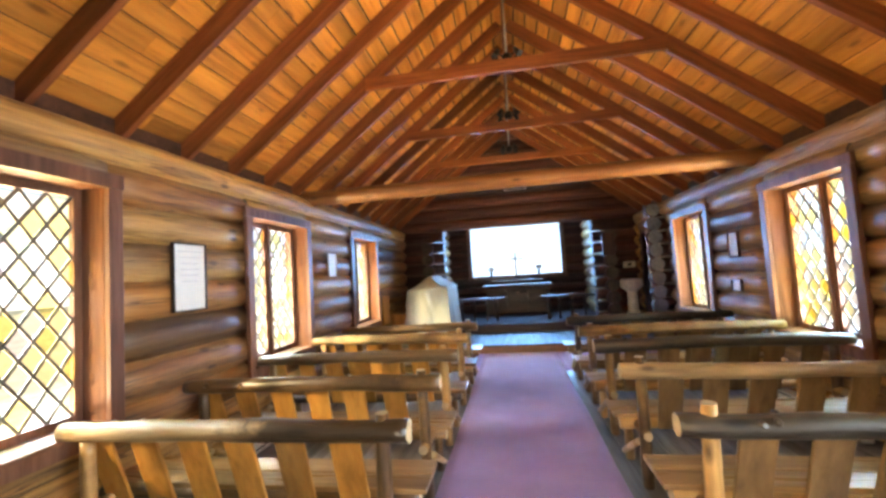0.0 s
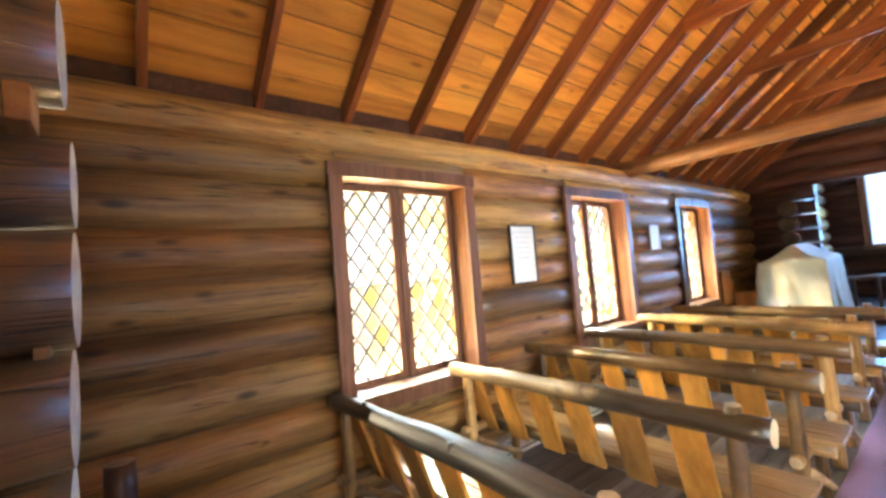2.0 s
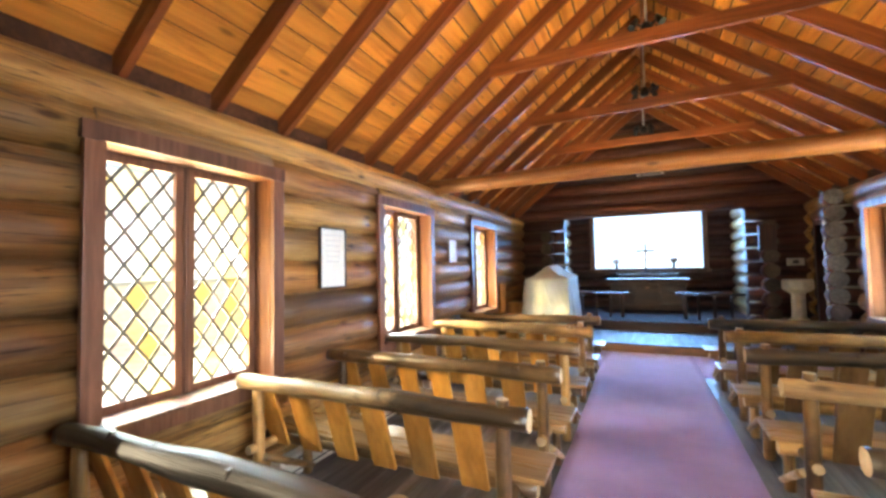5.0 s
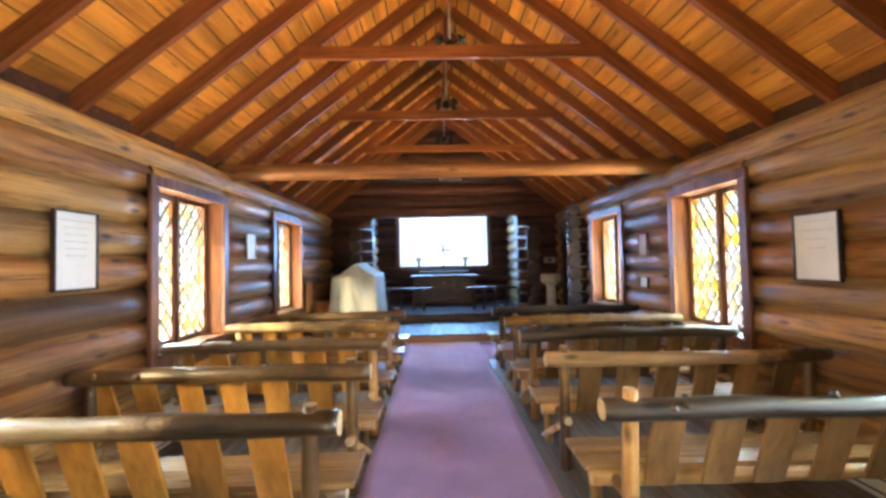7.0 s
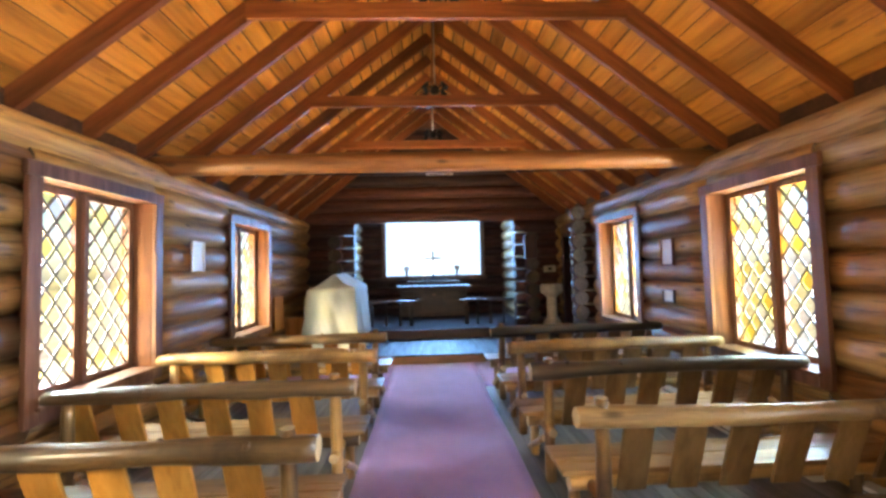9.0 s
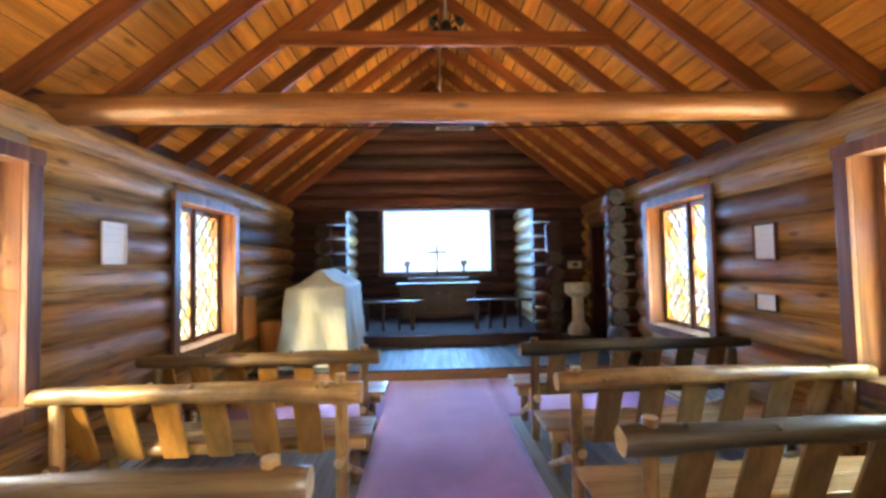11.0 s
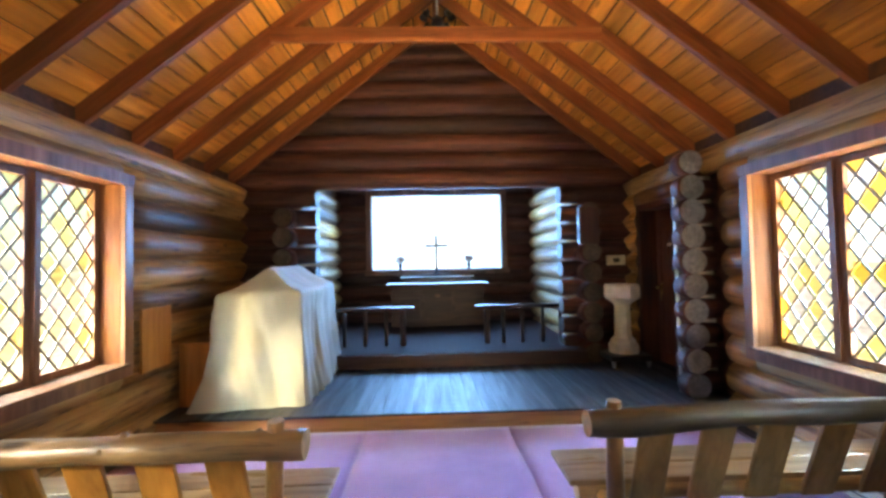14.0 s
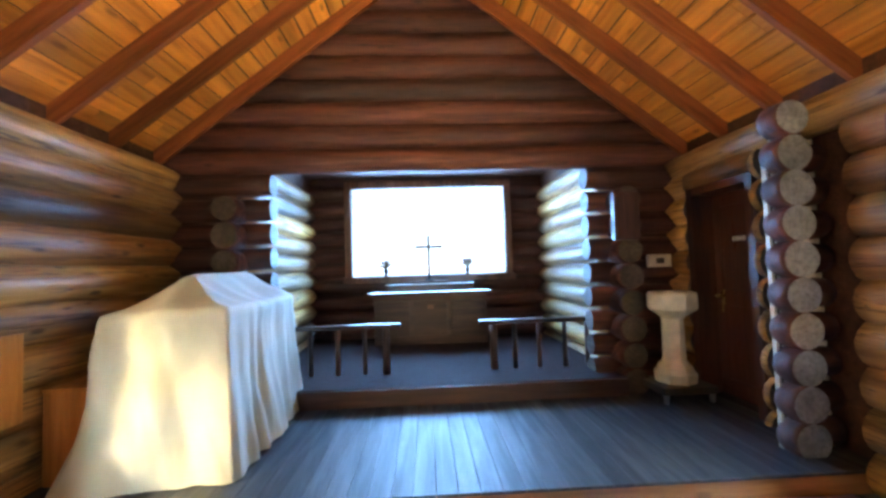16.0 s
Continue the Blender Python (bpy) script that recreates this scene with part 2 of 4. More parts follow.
FLOOR_M = wood("grey_floor", (0.085, 0.085, 0.09), (0.15, 0.15, 0.155), (0.22, 0.22, 0.225), "y", 0.35, 0.12, 0.0, 0.1, 12)
PLAT_M = wood("platform_boards", (0.022, 0.024, 0.028), (0.05, 0.054, 0.062), (0.085, 0.09, 0.10), "y", 0.46, 0.22, 0.0, 0.1, 10)
PLAT_M.node_tree.nodes["Principled BSDF"].inputs["Specular IOR Level"].default_value = 0.34
NOSE = wood("platform_nosing", (0.20, 0.08, 0.025), (0.36, 0.16, 0.05), (0.46, 0.23, 0.08), "x", 0.42, 0.1, 0.5, 0.15, 16)
CHANCEL_M = plain("chancel_carpet", (0.042, 0.024, 0.022), 0.85, 0, 30, 0.3, 0.4)
CHANCEL_M.node_tree.nodes["Principled BSDF"].inputs["Specular IOR Level"].default_value = 0.1
DARKWOOD = wood("dark_stained", (0.035, 0.014, 0.008), (0.075, 0.032, 0.018), (0.12, 0.055, 0.03), "x", 0.38, 0.2, 0.2, 0.15, 20)
DARK_Z = wood("dark_stained_z", (0.035, 0.014, 0.008), (0.075, 0.032, 0.018), (0.12, 0.055, 0.03), "z", 0.38, 0.2, 0.2, 0.15, 20)
DOOR_M = wood("door_stain", (0.045, 0.013, 0.008), (0.085, 0.026, 0.015), (0.12, 0.04, 0.024), "z", 0.32, 0.1, 0.2, 0.1, 20, coat=0.3)
PANEL_M = wood("ply_panel", (0.36, 0.15, 0.03), (0.50, 0.225, 0.05), (0.58, 0.29, 0.08), "z", 0.45, 0.1, 0.0, 0.08, 16)
LEAD = plain("lead_came", (0.17, 0.15, 0.12), 0.5, 0.4)
IRON = plain("black_iron", (0.02, 0.02, 0.022), 0.45, 0.7)
STEEL = plain("bright_steel", (0.45, 0.45, 0.47), 0.35, 0.9)
BRASS = plain("brass", (0.38, 0.28, 0.13), 0.3, 0.9)
STONE = plain("cream_stone", (0.66, 0.60, 0.47), 0.5, 0, 10, 0.2, 0.3)
PAPER = plain("paper", (0.72, 0.72, 0.66), 0.6, 0, 5, 0.06, 0.02)
INK = plain("grey_ink", (0.46, 0.47, 0.48), 0.7)
DARK_SLOT = plain("dark_slot", (0.10, 0.10, 0.10), 0.6)
FRAME_M = plain("black_frame", (0.03, 0.025, 0.022), 0.4)
BEIGE = plain("beige_plastic", (0.62, 0.58, 0.47), 0.45)
WHITE = plain("white_paint", (0.78, 0.77, 0.72), 0.45, 0, 6, 0.08)
BLOSSOM = plain("dried_blossom", (0.20, 0.15, 0.13), 0.8)
STEM = plain("stem", (0.05, 0.06, 0.03), 0.7)
GRASS = plain("dry_ground", (0.52, 0.48, 0.34), 0.9, 0, 2.0, 0.4)
SHINGLE = plain("outer_roof", (0.04, 0.033, 0.03), 0.8)


def cloth_material():
    m, nt, p = nodes_of("cover_cloth")
    vec, _ = coords(nt, (1, 1, 1), False)
    n = add(nt, "ShaderNodeTexNoise", Scale=2.2, Detail=5.0)
    nt.links.new(vec, n.inputs["Vector"])
    nt.links.new(ramp(nt, n.outputs["Fac"], [(0.3, (0.42, 0.425, 0.335)), (0.7, (0.52, 0.525, 0.43))]), p.inputs["Base Color"])
    p.inputs["Roughness"].default_value = 0.85
    p.inputs["Sheen Weight"].default_value = 0.3
    w = add(nt, "ShaderNodeTexNoise", Scale=260.0, Detail=2.0)
    nt.links.new(vec, w.inputs["Vector"])
    b = add(nt, "ShaderNodeBump", Strength=0.15, Distance=0.002)
    nt.links.new(w.outputs["Fac"], b.inputs["Height"])
    nt.links.new(b.outputs[0], p.inputs["Normal"])
    return m


def carpet_material():
    m, nt, p = nodes_of("mauve_carpet")
    vec, _ = coords(nt, (1, 1, 1), False)
    n = add(nt, "ShaderNodeTexNoise", Scale=1.6, Detail=6.0, Roughness=0.65)
    nt.links.new(vec, n.inputs["Vector"])
    f = add(nt, "ShaderNodeTexNoise", Scale=320.0, Detail=3.0)
    nt.links.new(vec, f.inputs["Vector"])
    c = ramp(nt, n.outputs["Fac"], [(0.3, (0.24, 0.12, 0.34)), (0.7, (0.36, 0.185, 0.47))])
    c = mixc(nt, 0.5, c, ramp(nt, f.outputs["Fac"], [(0.3, (0.6, 0.6, 0.6)), (0.7, (1.2, 1.2, 1.2))]), "MULTIPLY")
    nt.links.new(c, p.inputs["Base Color"])
    p.inputs["Roughness"].default_value = 0.95
    p.inputs["Sheen Weight"].default_value = 0.4
    b = add(nt, "ShaderNodeBump", Strength=0.5, Distance=0.004)
    nt.links.new(f.outputs["Fac"], b.inputs["Height"])
    nt.links.new(b.outputs[0], p.inputs["Normal"])
    return m


def pane_material(name, stops, clear):
    """Thin hand-rolled glass: lets most light through in its own colour, scatters some, and shines a little."""
    m, nt, p = nodes_of(name)
    info = nt.nodes.new("ShaderNodeObjectInfo")
    c = ramp(nt, info.outputs["Random"], stops)
    nt.nodes[-1].color_ramp.interpolation = "CONSTANT"
    t = nt.nodes.new("ShaderNodeBsdfTransparent")
    tr = nt.nodes.new("ShaderNodeBsdfTranslucent")
    gl = nt.nodes.new("ShaderNodeBsdfGlossy")
    gl.inputs["Roughness"].default_value = 0.12
    nt.links.new(c, t.inputs[0])
    nt.links.new(c, tr.inputs[0])
    a = nt.nodes.new("ShaderNodeMixShader")
    a.inputs[0].default_value = 1 - clear
    nt.links.new(t.outputs[0], a.inputs[1])
    nt.links.new(tr.outputs[0], a.inputs[2])
    b = nt.nodes.new("ShaderNodeMixShader")
    b.inputs[0].default_value = 0.05
    nt.links.new(a.outputs[0], b.inputs[1])
    nt.links.new(gl.outputs[0], b.inputs[2])
    nt.links.new(b.outputs[0], nt.nodes["Material Output"].inputs[0])
    return m


CLOTH = cloth_material()
CARPET = carpet_material()
PANE_W = pane_material("pane_west", [(0, (0.85, 0.78, 0.50)), (0.3, (0.86, 0.85, 0.78)), (0.62, (0.88, 0.72, 0.28)), (0.76, (0.82, 0.72, 0.80)), (0.88, (0.85, 0.84, 0.70))], 0.997)
PANE_E = pane_material("pane_east", [(0, (0.70, 0.58, 0.22)), (0.2, (0.70, 0.68, 0.60)), (0.5, (0.64, 0.62, 0.72)), (0.7, (0.70, 0.64, 0.42)), (0.88, (0.70, 0.48, 0.08))], 0.998)
PANE_CLEAR = pane_material("pane_clear", [(0, (0.96, 0.97, 0.98)), (0.5, (0.96, 0.97, 0.98))], 1.0)
PANE_PICTURE = pane_material("picture_glass", [(0, (0.99, 0.99, 0.99)), (0.5, (0.99, 0.99, 0.99))], 1.0)

# ---- building blocks ----
def box(bm, x0, x1, y0, y1, z0, z1, bevel=0.0):
    ret = bmesh.ops.create_cube(bm, size=1.0)
    vs = ret["verts"]
    for v in vs:
        v.co = Vector((x0 + (v.co.x + 0.5) * (x1 - x0), y0 + (v.co.y + 0.5) * (y1 - y0), z0 + (v.co.z + 0.5) * (z1 - z0)))
    if bevel:
        es = list({e for v in vs for e in v.link_edges})
        bmesh.ops.bevel(bm, geom=es, offset=bevel, segments=2, affect="EDGES", profile=0.6)


def boxbm(*a, bevel=0.0):
    bm = bmesh.new()
    box(bm, *a, bevel=bevel)
    return bm


def pole(bm, a, b, r0, r1=None, sides=12, rings=None, wobble=0.06, bend=0.0, seed=0.0, cut_index=0):
    """A round timber from a to b with an uneven girth, a slight bend and sawn ends."""
    a, b = Vector(a), Vector(b)
    r1 = r0 if r1 is None else r1
    d = b - a
    n = rings or max(3, int(d.length / 0.16))
    w = d.normalized()
    u = w.orthogonal().normalized()
    v = w.cross(u)
    loops = []
    for i in range(n + 1):
        f = i / n
        c = a + d * f
        c = c + u * (bend * math.sin(f * math.pi) + wobble * r0 * 0.5 * noise.noise((f * d.length * 1.7, seed, 3.1)))
        c = c + v * (wobble * r0 * 0.5 * noise.noise((f * d.length * 1.7, seed, 9.7)))
        r = (r0 + (r1 - r0) * f) * (1 + wobble * 0.8 * noise.noise((f * d.length * 2.6, seed, 5.0)))
        edge = 0.94 if i in (0, n) else 1.0
        loops.append([bm.verts.new(c + (u * math.cos(t) + v * math.sin(t)) * r * edge * (1 + wobble * noise.noise((math.cos(t) * 1.3, math.sin(t) * 1.3 + seed, f * d.length * 2.0))))
                      for t in (2 * math.pi * k / sides for k in range(sides))])
    for p, q in zip(loops, loops[1:]):
        for k in range(sides):
            fc = bm.faces.new((p[k], p[(k + 1) % sides], q[(k + 1) % sides], q[k]))
            fc.smooth = True
    for lp in (loops[0][::-1], loops[-1]):
        fc = bm.faces.new(lp)
        fc.material_index = cut_index


def lathe(bm, profile, centre, sides=24, smooth=True):
    rings = [[bm.verts.new((centre[0] + r * math.cos(2 * math.pi * k / sides), centre[1] + r * math.sin(2 * math.pi * k / sides), centre[2] + z)) for k in range(sides)] for r, z in profile]
    for p, q in zip(rings, rings[1:]):
        for k in range(sides):
            bm.faces.new((p[k], p[(k + 1) % sides], q[(k + 1) % sides], q[k])).smooth = smooth
    bm.faces.new(rings[0][::-1])
    bm.faces.new(rings[-1])


def mesh_of(name, bm, *materials):
    bmesh.ops.recalc_face_normals(bm, faces=bm.faces)
    me = bpy.data.meshes.new(name)
    bm.to_mesh(me)
    bm.free()
    for m in materials:
        me.materials.append(m)
    return me


def part(name, bm, material, parent, label="", cut=None):
    ob = new(name, mesh_of(name, bm, *([material, cut] if cut else [material])))
    ob.parent = parent
    if label:
        ob["label"] = label
    return ob


def thing(name, label, category, group="", kind="", bm=None, material=None, at=(0, 0, 0), cut=None):
    data = mesh_of(name, bm, *([material, cut] if cut else [material])) if bm else None
    ob = new(name, data)
    ob.location = at
    return tagged(ob, label, category, group, kind)


# ---- plan ----
HALF = 2.885         # centre line of the side walls
LOG_R = 0.165
PITCH = 0.28
BACK, GABLE, APSE = -0.85, 9.78, 12.52
FOOT_X, FOOT_Z, SLOPE = 2.86, 2.75, 0.775   # underside of the rafters
DECK = 0.20           # boards above the rafters' underside, measured upright
PLAT_Y, PLAT_Z, CH_Y, CH_Z = 7.77, 0.17, 9.42, 0.36
RAFTER_YS = [4.05 + 0.617 * k for k in range(-8, 10)]
WIN_W = [(0.72, 2.03), (3.36, 4.70), (6.08, 7.45)]
WIN_E = [(3.50, 4.80), (6.08, 7.43), (0.72, 2.03)]
WZ0, WZ1 = 0.68, 2.41
CASE = 0.10


def under(x):
    return FOOT_Z + SLOPE * (FOOT_X - abs(x))

# ---- ground and floors ----
def ground():
    bm = bmesh.new()
    bmesh.ops.create_grid(bm, x_segments=40, y_segments=40, size=400)
    for v in bm.verts:
        v.co.z = -0.35 - 0.002 * v.co.xy.length
    thing("ground", "dry pale grass ground outside the chapel", "ground", kind="structure", bm=bm, material=GRASS)


def haze(name, color, strength):
    m = bpy.data.materials.new(name)
    m.use_nodes = True
    nt = m.node_tree
    e = nt.nodes.new("ShaderNodeEmission")
    e.inputs[0].default_value, e.inputs[1].default_value = (*color, 1), strength
    nt.links.new(e.outputs[0], nt.nodes["Material Output"].inputs[0])
    return m


def distance():
    """The bright hazy sky low over the land beyond the windows."""
    m = haze("bright_haze", (0.66, 0.84, 1.0), 0.85)
    thing("backdrop", "plain bright hazy sky beyond the altar window", "sky", kind="structure", bm=boxbm(-40, 40, 60, 60.2, -2, 34), material=m)
    for sx, side in ((-1, "west"), (1, "east")):
        q = sorted((sx * 110, sx * 110.2))
        thing("backdrop_" + side, "plain bright hazy sky beyond the side windows", "sky", kind="structure", bm=boxbm(q[0], q[1], -80, 110, -3, 26), material=haze("haze_" + side, (1.0, 0.97, 0.93), 0.75))


def soft_sheet(bm, x0, x1, y0, y1, nx, ny, flat_rows):
    """A laid carpet: slack ripples, edges that wander a little, and its own thickness."""
    grid = []
    for j in range(ny + 1):
        row = []
        for i in range(nx + 1):
            x, y = x0 + (x1 - x0) * i / nx, y0 + (y1 - y0) * j / ny
            edge = i in (0, nx) or j in flat_rows
            if i in (0, nx):
                x += 0.018 * noise.noise((y * 1.3, x, 0.7))
            slack = 0.5 + 0.5 * noise.noise((x * 1.1 + 0.9 * y, y * 2.3, 4.0)) + 0.35 * noise.noise((x * 3.0, y * 4.0, 8.0))
            row.append(bm.verts.new((x, y, 0.008 + (0.0 if edge else 0.010 * max(0.0, slack)))))
        grid.append(row)
    for a, b in zip(grid, grid[1:]):
        for i in range(nx):
            bm.faces.new((a[i], a[i + 1], b[i + 1], b[i])).smooth = True
    rim = grid[0] + [r[-1] for r in grid[1:]] + grid[-1][-2::-1] + [r[0] for r in grid[-2:0:-1]]
    low = [bm.verts.new((v.co.x, v.co.y, 0.002)) for v in rim]
    for k in range(len(rim)):
        m = (k + 1) % len(rim)
        bm.faces.new((rim[k], low[k], low[m], rim[m]))
    bm.faces.new(low[::-1])


def floors():
    fl = thing("floor", "worn grey painted board floor under the pews", "floor", kind="structure", bm=boxbm(-2.86, 2.86, BACK - 1.9, PLAT_Y + 0.03, -0.2, -0.03), material=FLOOR_M)
    plank = mesh_of("plank", boxbm(-0.058, 0.058, 0, PLAT_Y - BACK + 1.9, -0.03, 0.0, bevel=0.003), FLOOR_M)
    for k in range(48):
        o = new("plank", plank)
        o.parent, o.location = fl, (-2.82 + 0.12 * k, BACK - 1.9, 0)
    bm = bmesh.new()
    soft_sheet(bm, -0.76, 0.60, BACK - 0.3, PLAT_Y - 0.004, 14, 106, (0, 106))
    soft_sheet(bm, -2.66, -0.762, 6.35, PLAT_Y - 0.004, 18, 16, (0, 16))
    soft_sheet(bm, 0.602, 2.66, 6.35, PLAT_Y - 0.004, 18, 16, (0, 16))
    thing("carpet", "mauve red carpet runner along the aisle, widening before the platform", "carpet", kind="structure", bm=bm, material=CARPET)
    pl = thing("platform", "low platform of dark grey varnished boards with orange pine front", "platform", kind="structure",
               bm=boxbm(-2.84, 3.0, PLAT_Y + 0.02, GABLE - 0.02, -0.05, PLAT_Z - 0.024), material=DARKWOOD)
    board = mesh_of("board", boxbm(-0.0685, 0.0685, PLAT_Y - 0.03, GABLE, PLAT_Z - 0.022, PLAT_Z, bevel=0.002), PLAT_M)
    for k in range(42):
        o = new("board", board)
        o.parent, o.location = pl, (-2.78 + 0.14 * k, 0, 0)
    part("riser", boxbm(-2.82, 2.98, PLAT_Y, PLAT_Y + 0.018, 0.0, PLAT_Z - 0.026, bevel=0.004), NOSE, pl, "orange pine riser board")
    ch = thing("chancel_step", "raised chancel floor with worn dark carpet behind the altar rails", "step", kind="structure",
               bm=boxbm(-2.02, 2.02, CH_Y, APSE - 0.1, PLAT_Z + 0.002, CH_Z, bevel=0.01), material=CHANCEL_M)
    part("riser", boxbm(-2.02, 2.02, CH_Y - 0.022, CH_Y - 0.002, PLAT_Z + 0.002, CH_Z - 0.01, bevel=0.004), DARKWOOD, ch)


# ---- log walls ----
def course_spans(lo, hi, holes, z0, z1):
    spans = [(lo, hi)]
    for a, b, c, d in holes:
        if z1 > c + 0.05 and z0 < d - 0.05:
            out = []
            for s, e in spans:
                if b <= s or a >= e:
                    out.append((s, e))
                    continue
                if a - s > 0.05:
                    out.append((s, a))
                if e - b > 0.05:
                    out.append((b, e))
            spans = out
    return spans


def side_wall(name, sx, holes, lo, hi, label):
    """Round logs laid along y, split round the openings, on a thin core that closes the joints."""
    core = bmesh.new()
    logs, fill = [], []
    for k in range(9):
        z0, z1 = PITCH * k - 0.0, PITCH * (k + 1)
        for s, e in course_spans(lo, hi, holes, z0, z1):
            box(core, sx * HALF - 0.03, sx * HALF + 0.03, s + 0.01, e - 0.01, z0 + 0.0005 * k, z1)
            logs.append((s, e, (z0 + z1) / 2, k))
    for a, b, c, d in holes:
        for z0, z1 in ((math.floor((c + 0.05) / PITCH) * PITCH, c), (d, math.ceil((d - 0.05) / PITCH) * PITCH)):
            if 0.06 < z1 - z0 < PITCH:
                box(core, sx * HALF - 0.028, sx * HALF + 0.028, a - 0.01, b + 0.01, z0 - 0.01, z1)
                fill.append((a, b, (z0 + z1) / 2, (z1 - z0) / 2))
    box(core, sx * HALF - 0.025, sx * HALF + 0.025, lo, hi, PITCH * 9, 2.72)
    wall = thing(name, label, "wall", kind="structure", bm=core, material=DARKWOOD)
    for s, e, z, k in logs:
        bm = bmesh.new()
        ln = e - s
        pole(bm, (0, 0, 0), (0, ln, 0), LOG_R * random.uniform(0.96, 1.05), LOG_R * random.uniform(0.96, 1.05), 14, max(3, int(ln / 0.3)), 0.05, 0, random.uniform(0, 90), 1)
        o = part("log", bm, LOG_Y, wall, cut=LOG_END_DARK)
        o.location = (sx * HALF, s, z)
    for a, b, z, h in fill:
        bm = bmesh.new()
        pole(bm, (0, 0, 0), (0, b - a, 0), h + 0.012, h + 0.012, 12, 5, 0.03, 0, random.uniform(0, 90), 1)
        o = part("log", bm, LOG_Y, wall, cut=LOG_END_DARK)
        o.location = (sx * (2.722 + h + 0.012), a, z)
    bm = bmesh.new()
    pole(bm, (0, 0, 0), (0, GABLE - lo, 0), 0.135, 0.14, 14, 30, 0.06, 0, random.uniform(0, 90), 1)
    o = part("plate_log", bm, LOG_Y, wall, cut=LOG_END_DARK)
    o.location = (sx * (HALF - 0.035), lo, 2.605)
    return wall


def cross_logs(wall, y, spans, r=LOG_R, mat=LOG_X):
    for x0, x1, z in spans:
        bm = bmesh.new()
        pole(bm, (0, 0, 0), (x1 - x0, 0, 0), r * random.uniform(0.95, 1.04), r * random.uniform(0.95, 1.04), 14, max(3, int((x1 - x0) / 0.3)), 0.05, 0, random.uniform(0, 90), 1)
        o = part("log", bm, mat, wall, cut=LOG_END_DARK)
        o.location = (x0, y, z)


def gable_wall():
    """The wall between nave and chancel: stub logs beside the opening, full logs up to the ridge above it."""
    core = bmesh.new()
    for s in (-1, 1):
        a, b = sorted((s * 2.14, s * 3.0))
        box(core, a, b, GABLE - 0.03, GABLE + 0.03, 0, 2.72)
    top = under(0) + DECK
    vs = [core.verts.new((x, y, z)) for y in (GABLE - 0.03, GABLE + 0.03) for x, z in ((-3.05, 2.69), (3.05, 2.69), (0.0, top + 0.1))]
    core.faces.new(vs[:3]), core.faces.new(vs[3:][::-1])
    for i in range(3):
        j = (i + 1) % 3
        core.faces.new((vs[i], vs[j], vs[3 + j], vs[3 + i]))
    wall = thing("wall_gable", "dark log gable wall with a wide opening to the chancel", "wall", kind="structure", bm=core, material=DARKWOOD)
    spans = []
    for k in range(10):
        zc = 2.54 - 0.271 * k
        spans += [(-3.0, -1.74, zc), (1.78, 3.0, zc)]
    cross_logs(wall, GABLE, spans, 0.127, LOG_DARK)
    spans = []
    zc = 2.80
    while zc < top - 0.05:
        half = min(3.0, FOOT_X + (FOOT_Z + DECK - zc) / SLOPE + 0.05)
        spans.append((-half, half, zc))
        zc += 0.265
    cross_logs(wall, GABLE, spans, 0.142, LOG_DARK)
    return wall


